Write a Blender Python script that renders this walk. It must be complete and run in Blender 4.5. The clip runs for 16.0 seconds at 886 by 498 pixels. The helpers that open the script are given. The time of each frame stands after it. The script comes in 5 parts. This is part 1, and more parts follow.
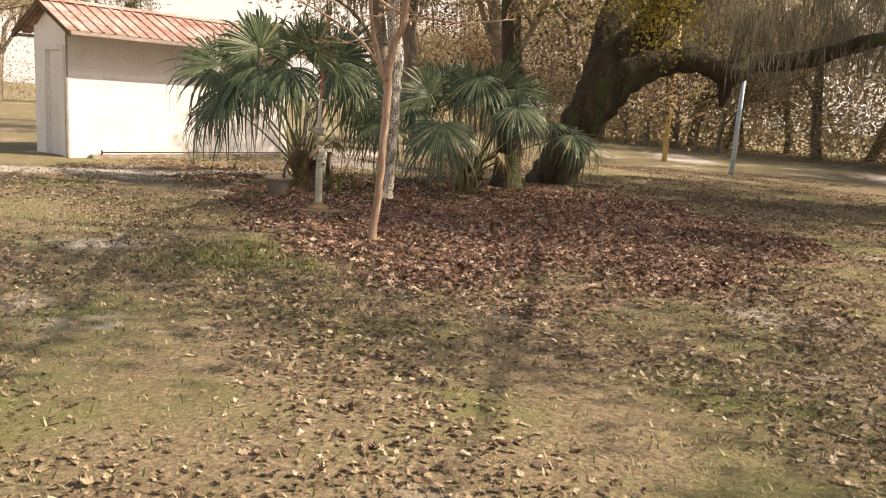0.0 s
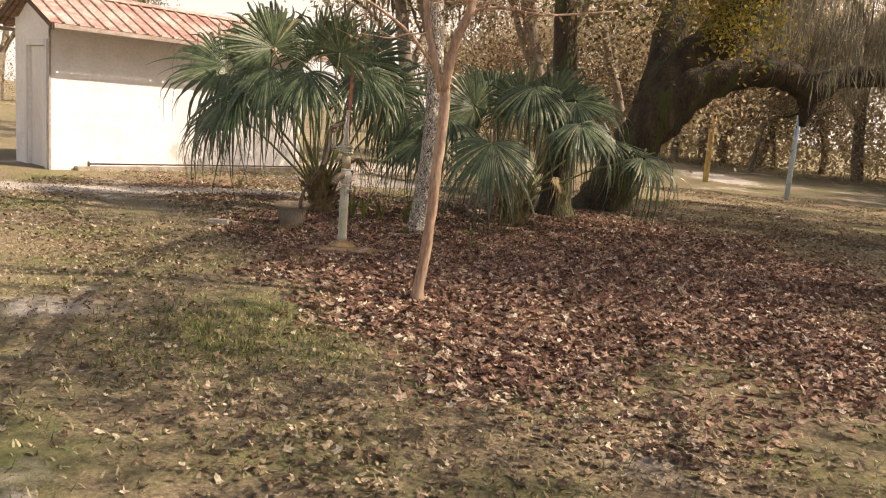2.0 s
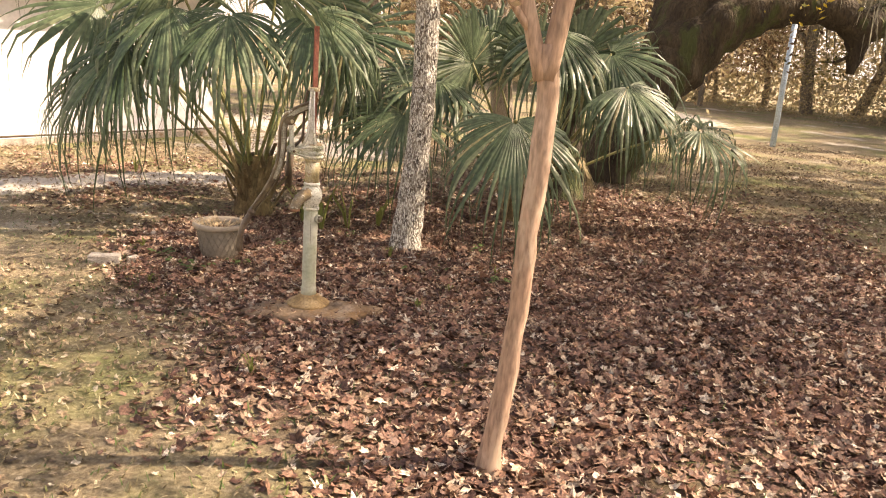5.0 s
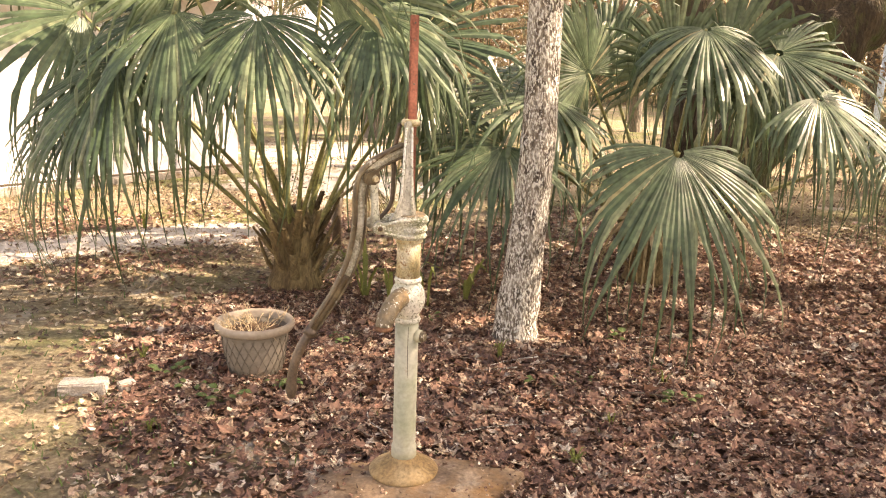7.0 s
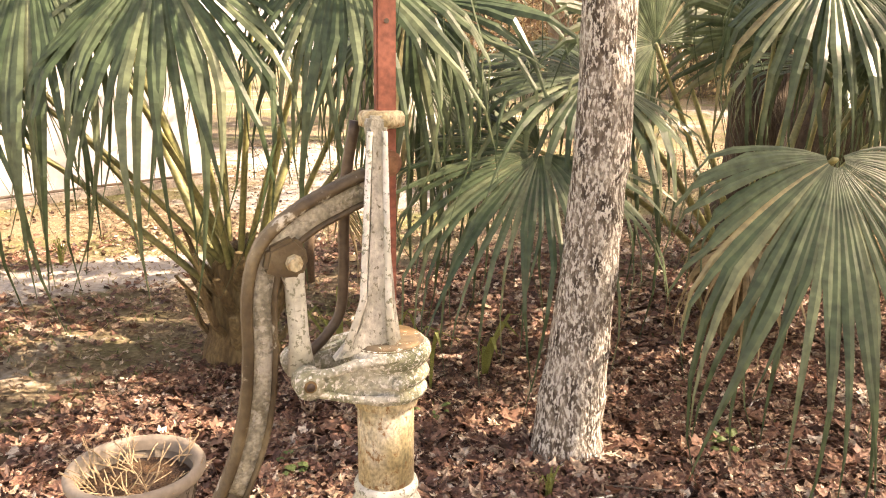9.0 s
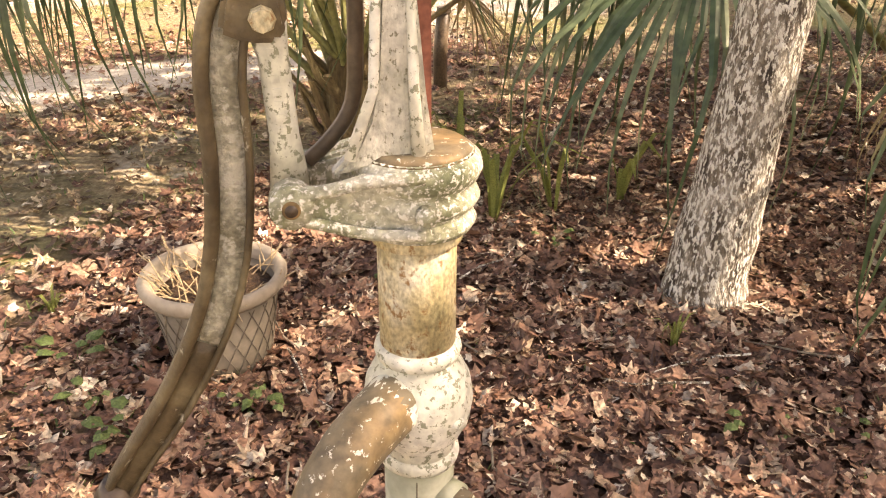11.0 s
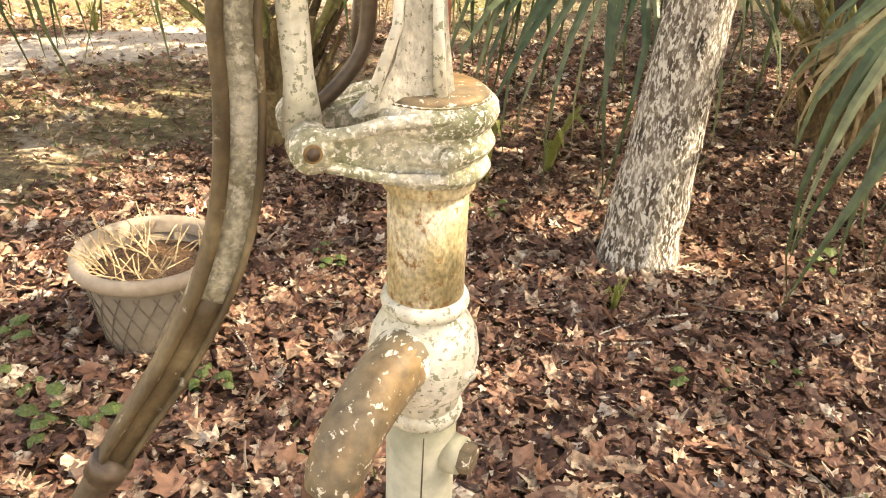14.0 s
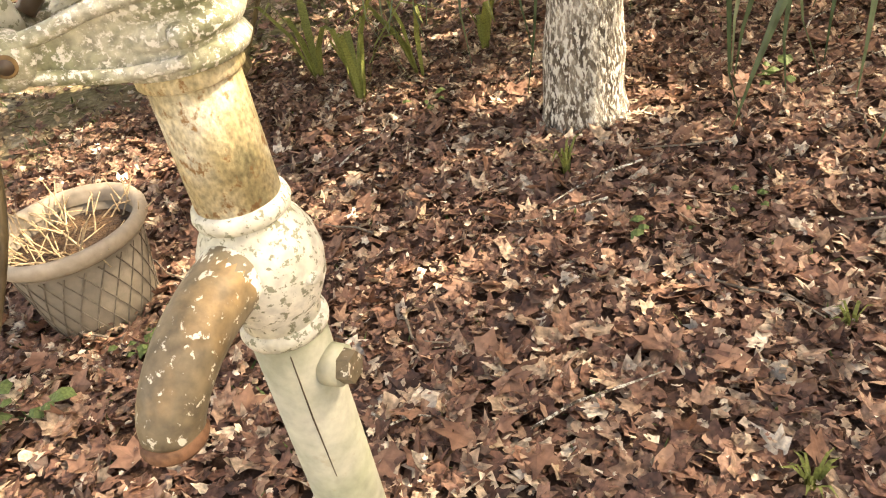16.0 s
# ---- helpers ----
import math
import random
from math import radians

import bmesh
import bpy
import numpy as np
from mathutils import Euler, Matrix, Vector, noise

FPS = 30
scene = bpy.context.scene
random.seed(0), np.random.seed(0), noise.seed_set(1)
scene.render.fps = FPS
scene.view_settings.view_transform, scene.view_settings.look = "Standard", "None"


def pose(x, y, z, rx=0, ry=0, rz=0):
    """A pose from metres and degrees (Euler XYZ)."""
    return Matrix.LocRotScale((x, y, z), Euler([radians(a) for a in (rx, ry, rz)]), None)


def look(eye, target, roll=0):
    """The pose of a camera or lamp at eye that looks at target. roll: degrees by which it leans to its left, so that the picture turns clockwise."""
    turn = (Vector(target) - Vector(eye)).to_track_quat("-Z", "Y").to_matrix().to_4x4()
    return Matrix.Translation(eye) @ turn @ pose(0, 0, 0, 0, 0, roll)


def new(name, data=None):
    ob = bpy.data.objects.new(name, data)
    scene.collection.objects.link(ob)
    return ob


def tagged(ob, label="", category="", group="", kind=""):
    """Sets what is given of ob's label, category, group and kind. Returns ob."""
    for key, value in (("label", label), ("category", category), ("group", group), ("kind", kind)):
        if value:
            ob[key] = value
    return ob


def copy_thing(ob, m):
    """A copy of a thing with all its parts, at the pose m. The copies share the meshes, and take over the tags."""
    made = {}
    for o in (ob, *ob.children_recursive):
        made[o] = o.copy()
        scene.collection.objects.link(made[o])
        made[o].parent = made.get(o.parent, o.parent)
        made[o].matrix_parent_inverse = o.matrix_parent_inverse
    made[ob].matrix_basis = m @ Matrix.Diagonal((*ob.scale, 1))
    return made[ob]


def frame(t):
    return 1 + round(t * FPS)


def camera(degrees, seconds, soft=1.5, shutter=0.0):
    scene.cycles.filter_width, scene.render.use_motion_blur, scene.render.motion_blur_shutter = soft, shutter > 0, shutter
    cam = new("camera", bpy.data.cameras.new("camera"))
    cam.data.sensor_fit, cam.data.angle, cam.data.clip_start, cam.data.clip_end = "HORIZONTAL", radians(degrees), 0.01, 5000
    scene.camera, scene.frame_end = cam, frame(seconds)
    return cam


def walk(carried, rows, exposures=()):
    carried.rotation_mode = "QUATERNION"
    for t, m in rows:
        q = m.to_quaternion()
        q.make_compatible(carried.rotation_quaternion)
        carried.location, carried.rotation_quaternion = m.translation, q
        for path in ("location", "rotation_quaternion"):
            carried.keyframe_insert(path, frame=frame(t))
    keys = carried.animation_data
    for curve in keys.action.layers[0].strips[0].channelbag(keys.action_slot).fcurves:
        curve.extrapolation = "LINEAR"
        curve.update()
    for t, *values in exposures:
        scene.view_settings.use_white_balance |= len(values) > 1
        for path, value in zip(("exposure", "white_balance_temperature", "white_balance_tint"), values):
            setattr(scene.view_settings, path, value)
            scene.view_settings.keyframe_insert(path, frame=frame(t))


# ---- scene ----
cam = camera(58.4, 16.0, soft=1.1)
PATH = [
    (0, (0.388, 0.132, 1.329), (0.293, 2.098, 0.971), 3.6),
    (0.1, (0.402, 0.201, 1.33), (0.303, 2.184, 1.088), 2.7),
    (0.5, (0.28, 0.633, 1.36), (0.274, 2.615, 1.088), 1.9),
    (1, (0.071, 1.092, 1.348), (0.098, 3.074, 1.081), 6.4),
    (1.5, (-0.014, 1.5, 1.337), (-0.156, 3.484, 1.125), 3.3),
    (2, (-0.2, 2.02, 1.36), (-0.309, 3.989, 1.021), 4.8),
    (2.5, (-0.475, 2.496, 1.41), (-0.285, 4.458, 1.074), 4.9),
    (3, (-0.607, 3.002, 1.384), (-0.634, 4.966, 1.008), 0.5),
    (3.2, (-0.626, 3.163, 1.426), (-0.663, 5.124, 1.033), -0.0),
    (5.3, (-1.194, 5.195, 1.595), (-1.06, 7.126, 1.093), 4.5),
    (5.5, (-1.256, 5.41, 1.557), (-1.174, 7.347, 1.067), 1.1),
    (6, (-1.304, 5.845, 1.544), (-1.205, 7.803, 1.148), -4.0),
    (6.5, (-1.458, 6.354, 1.509), (-1.309, 8.309, 1.114), 4.0),
    (7, (-1.55, 6.789, 1.496), (-1.493, 8.734, 1.036), 2.0),
    (7.5, (-1.543, 7.325, 1.472), (-1.543, 9.251, 0.931), -0.9),
    (8, (-1.617, 7.764, 1.422), (-1.344, 9.677, 0.907), 3.1),
    (8.5, (-1.637, 8.079, 1.417), (-1.208, 9.927, 0.785), 1.9),
    (9, (-1.54, 8.385, 1.373), (-1.484, 10.33, 0.906), 0.7),
    (9.5, (-1.457, 8.607, 1.363), (-1.603, 10.456, 0.614), 0.4),
    (10, (-1.432, 8.686, 1.314), (-1.708, 10.496, 0.509), 0.9),
    (10.2, (-1.433, 8.71, 1.287), (-1.727, 10.488, 0.42), 1.0),
    (12.3, (-1.467, 8.759, 1.208), (-1.786, 10.492, 0.262), -0.4),
    (12.5, (-1.492, 8.745, 1.196), (-1.78, 10.462, 0.211), -0.7),
    (13, (-1.551, 8.718, 1.202), (-1.734, 10.472, 0.259), 0.1),
    (13.5, (-1.562, 8.725, 1.21), (-1.671, 10.511, 0.317), 1.7),
    (14, (-1.545, 8.731, 1.201), (-1.612, 10.496, 0.263), 2.4),
    (14.5, (-1.517, 8.729, 1.201), (-1.541, 10.506, 0.285), 2.4),
    (15, (-1.499, 8.72, 1.199), (-1.499, 10.484, 0.258), 2.0),
    (15.5, (-1.449, 8.742, 1.179), (-1.481, 10.454, 0.146), -2.6),
    (16, (-1.366, 8.809, 1.11), (-1.479, 10.456, -0.02), -12.0),
]
EXPOSURES = [(0.0, 0.55, 7900, 18), (1.0, 0.5, 7900, 18), (2.0, 0.55, 7900, 20), (2.5, 0.55, 7800, 22), (3.0, 0.85, 8100, 21), (5.5, 1.5, 8400, 21), (7.0, 1.9, 8600, 22), (8.5, 1.95, 8600, 25), (10.0, 1.83, 8800, 24), (12.5, 2.03, 8800, 17), (16.0, 2.12, 8800, 14)]
walk(cam, [(t, look(eye, target, roll)) for t, eye, target, roll in PATH], EXPOSURES)

# ---- light ----
SUN_TO = Vector((0.9986, 0.0523, 0.0)).normalized()
SUN_EL = radians(43)
world = bpy.data.worlds.new("world")
scene.world = world
world.use_nodes = True
wn = world.node_tree
bg = wn.nodes["Background"]
sky = wn.nodes.new("ShaderNodeTexSky")
sky.sky_type = "NISHITA"
sky.sun_disc = False
sky.sun_elevation = SUN_EL
sky.sun_rotation = math.atan2(SUN_TO.x, SUN_TO.y)
sky.dust_density = 3.0
sky.air_density = 1.0
wn.links.new(sky.outputs[0], bg.inputs[0])
bg.inputs[1].default_value = 0.11
sun = new("sun", bpy.data.lights.new("sun", "SUN"))
sun.data.energy = 5.0
sun.data.angle = radians(0.6)
sun.data.color = (1.0, 0.93, 0.82)
to_sun = Vector((SUN_TO.x * math.cos(SUN_EL), SUN_TO.y * math.cos(SUN_EL), math.sin(SUN_EL)))
sun.matrix_world = look(to_sun * 60, (0, 0, 0))

rng = np.random.default_rng(7)


# ---- materials ----
def mat(name, stops, scale=6.0, detail=6.0, rough=0.8, metal=0.0, bump=0.3, bump_scale=None, stretch=(1, 1, 1), island=False,
        translucent=0.0, spots=None, spot_scale=20.0, spot_at=(0.52, 0.6), fine=0.35, bump_dist=0.01, spec=0.5):
    """A noise-driven colour ramp, a finer mottling over it, optional spots of a second colour, and relief."""
    m = bpy.data.materials.new(name)
    m.use_nodes = True
    nt = m.node_tree
    n, l = nt.nodes, nt.links
    b = n["Principled BSDF"]
    tc = n.new("ShaderNodeTexCoord")
    mp = n.new("ShaderNodeMapping")
    mp.inputs["Scale"].default_value = stretch
    l.new(tc.outputs["Object"], mp.inputs[0])
    tx = n.new("ShaderNodeTexNoise")
    tx.inputs["Scale"].default_value = scale
    tx.inputs["Detail"].default_value = detail
    l.new(mp.outputs[0], tx.inputs["Vector"])
    ramp = n.new("ShaderNodeValToRGB")
    el = ramp.color_ramp.elements
    while len(el) < len(stops):
        el.new(0.5)
    for e, (p, c) in zip(el, stops):
        e.position, e.color = p, (*c, 1)
    if island:
        geo = n.new("ShaderNodeNewGeometry")
        l.new(geo.outputs["Random Per Island"], ramp.inputs[0])
    else:
        l.new(tx.outputs[0], ramp.inputs[0])
    fx = n.new("ShaderNodeTexNoise")
    fx.inputs["Scale"].default_value = scale * 9
    fx.inputs["Detail"].default_value = 4
    l.new(mp.outputs[0], fx.inputs["Vector"])
    rr = n.new("ShaderNodeMapRange")
    rr.inputs[1].default_value, rr.inputs[2].default_value = 0.3, 0.7
    rr.inputs[3].default_value, rr.inputs[4].default_value = 1 - fine, 1 + fine
    l.new(fx.outputs[0], rr.inputs[0])
    mul = n.new("ShaderNodeVectorMath")
    mul.operation = "SCALE"
    l.new(ramp.outputs[0], mul.inputs[0])
    l.new(rr.outputs[0], mul.inputs["Scale"])
    col = mul.outputs[0]
    if spots:
        sp = n.new("ShaderNodeTexNoise")
        sp.inputs["Scale"].default_value = spot_scale
        sp.inputs["Detail"].default_value = 8
        sp.inputs["Roughness"].default_value = 0.65
        l.new(mp.outputs[0], sp.inputs["Vector"])
        sr = n.new("ShaderNodeMapRange")
        sr.inputs[1].default_value, sr.inputs[2].default_value = spot_at
        l.new(sp.outputs[0], sr.inputs[0])
        mx = n.new("ShaderNodeMix")
        mx.data_type = "RGBA"
        l.new(sr.outputs[0], mx.inputs[0])
        l.new(col, mx.inputs[6])
        mx.inputs[7].default_value = (*spots, 1)
        col = mx.outputs[2]
    l.new(col, b.inputs["Base Color"])
    b.inputs["Roughness"].default_value = rough
    b.inputs["Metallic"].default_value = metal
    b.inputs["Specular IOR Level"].default_value = spec
    if bump:
        bx = n.new("ShaderNodeTexNoise")
        bx.inputs["Scale"].default_value = bump_scale or scale * 6
        bx.inputs["Detail"].default_value = 8
        l.new(mp.outputs[0], bx.inputs["Vector"])
        bu = n.new("ShaderNodeBump")
        bu.inputs["Strength"].default_value = bump
        bu.inputs["Distance"].default_value = bump_dist
        l.new(bx.outputs[0], bu.inputs["Height"])
        l.new(bu.outputs[0], b.inputs["Normal"])
    if translucent:
        tr = n.new("ShaderNodeBsdfTranslucent")
        l.new(col, tr.inputs[0])
        ms = n.new("ShaderNodeMixShader")
        ms.inputs[0].default_value = translucent
        l.new(b.outputs[0], ms.inputs[1])
        l.new(tr.outputs[0], ms.inputs[2])
        l.new(ms.outputs[0], n["Material Output"].inputs[0])
    return m


M_LEAF_DRY = mat("dry_leaf", [(0, (0.055, 0.028, 0.02)), (0.25, (0.135, 0.068, 0.047)), (0.52, (0.265, 0.142, 0.096)), (0.75, (0.36, 0.235, 0.16)), (0.9, (0.48, 0.37, 0.26)), (1, (0.70, 0.62, 0.50))],
                 scale=9, fine=0.55, island=True, rough=0.6, bump=0.2, translucent=0.15)
M_LEAF_LIVE = mat("oak_foliage", [(0, (0.07, 0.075, 0.03)), (0.45, (0.13, 0.125, 0.05)), (0.8, (0.22, 0.18, 0.075)), (1, (0.34, 0.27, 0.09))],
                  scale=3, island=True, rough=0.6, bump=0, translucent=0.35)
M_LEAF_YELLOW = mat("yellow_foliage", [(0, (0.30, 0.22, 0.03)), (0.5, (0.42, 0.33, 0.05)), (1, (0.22, 0.22, 0.05))], scale=3, island=True, rough=0.6, bump=0, translucent=0.4)
M_LEAF_BROWN = mat("brown_foliage", [(0, (0.10, 0.06, 0.035)), (0.5, (0.20, 0.13, 0.08)), (1, (0.30, 0.22, 0.13))], scale=3, island=True, rough=0.8, bump=0, translucent=0.3)
# Pale, close tones put the haze of distance into the foliage colour.
M_WOODS = mat("woods_foliage", [(0, (0.32, 0.28, 0.16)), (0.4, (0.40, 0.33, 0.21)), (0.75, (0.46, 0.38, 0.25)), (1, (0.50, 0.44, 0.27))], scale=2, island=True, rough=0.9, bump=0, translucent=0.6, fine=0.1)
M_GREEN = mat("weed_leaf", [(0, (0.07, 0.12, 0.035)), (1, (0.17, 0.24, 0.075))], scale=20, island=True, rough=0.6, bump=0, translucent=0.3)
M_LEAF_LAWN = mat("bleached_leaf", [(0, (0.075, 0.048, 0.03)), (0.35, (0.16, 0.11, 0.068)), (0.6, (0.27, 0.195, 0.12)), (0.85, (0.42, 0.34, 0.225)), (1, (0.60, 0.53, 0.40))],
                  scale=9, fine=0.5, island=True, rough=0.7, bump=0.2, translucent=0.15)
M_GRASS_GREEN = mat("fresh_grass", [(0, (0.12, 0.15, 0.035)), (0.6, (0.22, 0.25, 0.07)), (1, (0.34, 0.34, 0.13))], scale=20, island=True, rough=0.7, bump=0, translucent=0.3)
M_GRASS = mat("dry_grass", [(0, (0.20, 0.16, 0.08)), (0.4, (0.36, 0.29, 0.16)), (0.7, (0.48, 0.40, 0.25)), (0.85, (0.56, 0.49, 0.33)), (1, (0.22, 0.25, 0.08))], scale=10, island=True, rough=0.8, bump=0, translucent=0.25)
M_MOSS = mat("hanging_moss", [(0, (0.13, 0.125, 0.095)), (0.5, (0.21, 0.20, 0.15)), (1, (0.31, 0.295, 0.23))], scale=2, island=True, rough=0.95, bump=0, translucent=0.4)
M_OAK = mat("oak_bark", [(0.3, (0.028, 0.021, 0.014)), (0.55, (0.07, 0.053, 0.034)), (0.75, (0.12, 0.10, 0.065))], scale=5, rough=0.95, bump=1.0, stretch=(1, 1, 0.35), bump_scale=30, bump_dist=0.05,
            spots=(0.07, 0.085, 0.03), spot_scale=3)
# Bark lightened so that distance haze is in its colour.
M_BARK = mat("woods_bark", [(0.3, (0.13, 0.11, 0.085)), (0.7, (0.27, 0.23, 0.18))], scale=6, rough=0.95, bump=0.8, stretch=(1, 1, 0.3), bump_dist=0.03)
M_LICHEN = mat("lichen_bark", [(0.32, (0.05, 0.04, 0.03)), (0.47, (0.17, 0.14, 0.105)), (0.6, (0.36, 0.325, 0.265)), (0.75, (0.50, 0.46, 0.39))], scale=26, rough=0.95, bump=1.0, stretch=(1, 1, 0.42), bump_scale=95, bump_dist=0.03,
               spots=(0.80, 0.785, 0.71), spot_scale=95, spot_at=(0.49, 0.555), fine=0.45)
M_MYRTLE = mat("smooth_bark", [(0.3, (0.27, 0.165, 0.11)), (0.55, (0.41, 0.28, 0.20)), (0.75, (0.54, 0.42, 0.33))], scale=4, rough=0.75, bump=0.25, stretch=(2.2, 2.2, 0.5), bump_dist=0.01,
               spots=(0.50, 0.38, 0.28), spot_scale=5)
M_FROND = mat("palm_blade", [(0, (0.05, 0.085, 0.038)), (0.5, (0.085, 0.125, 0.063)), (0.85, (0.13, 0.175, 0.093)), (0.97, (0.19, 0.22, 0.12)), (1, (0.38, 0.32, 0.17))], scale=3, island=True, rough=0.42, bump=0.15, translucent=0.2,
              stretch=(1, 1, 1), spec=0.5)
M_FROND_DEAD = mat("dead_palm_blade", [(0, (0.20, 0.15, 0.08)), (0.6, (0.34, 0.27, 0.15)), (1, (0.45, 0.38, 0.24))], scale=3, island=True, rough=0.8, bump=0, translucent=0.25)
M_PETIOLE = mat("palm_stalk", [(0.3, (0.15, 0.16, 0.06)), (0.7, (0.30, 0.29, 0.12))], scale=5, rough=0.5, bump=0.1)
M_BOOT = mat("palm_trunk", [(0.3, (0.075, 0.05, 0.025)), (0.5, (0.17, 0.125, 0.06)), (0.75, (0.33, 0.27, 0.14))], scale=9, rough=0.95, bump=1.0, stretch=(1, 1, 0.3), bump_dist=0.02)
M_PLASTER = mat("painted_block", [(0.3, (0.74, 0.735, 0.71)), (0.6, (0.83, 0.83, 0.82)), (0.8, (0.87, 0.87, 0.86))], scale=2.5, rough=0.9, bump=0.3, bump_scale=60, bump_dist=0.004,
                spots=(0.55, 0.50, 0.42), spot_scale=3, spot_at=(0.6, 0.8), fine=0.08)
M_DOOR = mat("white_door_paint", [(0.3, (0.66, 0.65, 0.63)), (0.7, (0.78, 0.78, 0.77))], scale=4, rough=0.7, bump=0.1, stretch=(1, 1, 0.2), fine=0.08)
M_ROOF = mat("rusty_roof_sheet", [(0.3, (0.28, 0.13, 0.10)), (0.5, (0.44, 0.27, 0.22)), (0.7, (0.58, 0.46, 0.41))], scale=2.2, rough=0.45, bump=0.15, spots=(0.62, 0.52, 0.46), spot_scale=6, spot_at=(0.5, 0.7))
M_FASCIA = mat("weathered_fascia", [(0.3, (0.30, 0.24, 0.20)), (0.7, (0.46, 0.40, 0.36))], scale=5, rough=0.9, bump=0.3)
M_RAFTER = mat("old_board", [(0.3, (0.07, 0.045, 0.03)), (0.7, (0.18, 0.12, 0.08))], scale=5, rough=0.9, bump=0.4, stretch=(1, 1, 1))
M_CONCRETE = mat("concrete", [(0.3, (0.26, 0.23, 0.19)), (0.7, (0.42, 0.38, 0.32))], scale=6, rough=0.95, bump=0.5, spots=(0.20, 0.12, 0.06), spot_scale=5, spot_at=(0.52, 0.7))
M_PAD = mat("stained_concrete", [(0.3, (0.13, 0.085, 0.05)), (0.5, (0.22, 0.155, 0.10)), (0.7, (0.33, 0.26, 0.19))], scale=7, rough=0.95, bump=0.6, spots=(0.30, 0.17, 0.07), spot_scale=5, spot_at=(0.5, 0.7))
M_PUMP = mat("flaking_cream_paint", [(0.28, (0.24, 0.215, 0.12)), (0.42, (0.42, 0.355, 0.20)), (0.55, (0.52, 0.465, 0.31)), (0.72, (0.62, 0.585, 0.47))], scale=24, rough=0.6, bump=0.7, bump_scale=150, bump_dist=0.003, stretch=(1, 1, 0.75),
             spots=(0.27, 0.15, 0.06), spot_scale=95, spot_at=(0.56, 0.64), fine=0.4)
M_PUMP_WHITE = mat("flaking_white_paint", [(0.35, (0.52, 0.53, 0.43)), (0.6, (0.78, 0.775, 0.70))], scale=9, rough=0.55, bump=0.6, bump_scale=90, bump_dist=0.002,
                   spots=(0.27, 0.28, 0.20), spot_scale=120, spot_at=(0.56, 0.58), fine=0.2)
M_PUMP_GREEN = mat("mossy_grey_paint", [(0.3, (0.13, 0.15, 0.08)), (0.43, (0.27, 0.28, 0.18)), (0.55, (0.41, 0.41, 0.32)), (0.7, (0.50, 0.495, 0.42))], scale=15, rough=0.6, bump=0.8, bump_scale=170, bump_dist=0.003,
                   spots=(0.76, 0.75, 0.69), spot_scale=190, spot_at=(0.52, 0.585), fine=0.4)
M_BRACKET = mat("speckled_grey_paint", [(0.3, (0.30, 0.30, 0.24)), (0.5, (0.47, 0.465, 0.40)), (0.7, (0.60, 0.59, 0.53))], scale=18, rough=0.6, bump=0.8, bump_scale=190, bump_dist=0.003, stretch=(1, 1, 0.7),
                spots=(0.16, 0.15, 0.095), spot_scale=170, spot_at=(0.575, 0.64), fine=0.3)
M_PUMP_GREY = mat("dull_grey_green_paint", [(0.3, (0.29, 0.32, 0.21)), (0.5, (0.42, 0.43, 0.33)), (0.7, (0.52, 0.515, 0.43))], scale=7, rough=0.55, bump=0.3, bump_scale=90, bump_dist=0.002,
                  spots=(0.28, 0.19, 0.10), spot_scale=8, spot_at=(0.58, 0.72), fine=0.14)
M_SPOUT = mat("bare_worn_spout", [(0.3, (0.105, 0.085, 0.055)), (0.5, (0.18, 0.145, 0.092)), (0.7, (0.36, 0.22, 0.085))], scale=8, rough=0.5, bump=0.5, bump_scale=90, bump_dist=0.002,
              spots=(0.70, 0.67, 0.57), spot_scale=80, spot_at=(0.595, 0.62), fine=0.35)
M_NECK = mat("flaking_neck_paint", [(0.35, (0.60, 0.60, 0.50)), (0.6, (0.80, 0.79, 0.72))], scale=9, rough=0.55, bump=0.8, bump_scale=60, bump_dist=0.003,
             spots=(0.20, 0.165, 0.105), spot_scale=48, spot_at=(0.49, 0.505), fine=0.2)
M_RUST = mat("brown_rust", [(0.3, (0.09, 0.045, 0.025)), (0.5, (0.20, 0.10, 0.055)), (0.75, (0.33, 0.18, 0.09))], scale=14, rough=0.8, bump=0.6, bump_dist=0.002)
M_FLANGE = mat("ochre_stained_iron", [(0.3, (0.17, 0.11, 0.05)), (0.5, (0.30, 0.20, 0.09)), (0.75, (0.42, 0.31, 0.17))], scale=10, rough=0.8, bump=0.6, bump_dist=0.002)
M_RED_ROD = mat("red_oxide_rod", [(0.3, (0.20, 0.065, 0.04)), (0.7, (0.33, 0.12, 0.08))], scale=12, rough=0.7, bump=0.4, bump_dist=0.002)
M_HANDLE = mat("worn_iron_handle", [(0.3, (0.055, 0.038, 0.02)), (0.5, (0.115, 0.085, 0.046)), (0.72, (0.25, 0.205, 0.12))], scale=10, rough=0.5, bump=0.7, bump_scale=130, bump_dist=0.003,
               spots=(0.58, 0.55, 0.44), spot_scale=22, spot_at=(0.6, 0.66), fine=0.25)
M_WEB = mat("grainy_iron_web", [(0.3, (0.20, 0.185, 0.125)), (0.5, (0.37, 0.355, 0.275)), (0.7, (0.52, 0.505, 0.42))], scale=16, rough=0.7, bump=1.0, bump_scale=260, bump_dist=0.004,
            spots=(0.52, 0.50, 0.42), spot_scale=70, spot_at=(0.52, 0.6), fine=0.4)
M_GRIP = mat("dark_worn_iron", [(0.3, (0.07, 0.05, 0.035)), (0.7, (0.15, 0.11, 0.075))], scale=10, rough=0.4, bump=0.3, bump_dist=0.002)
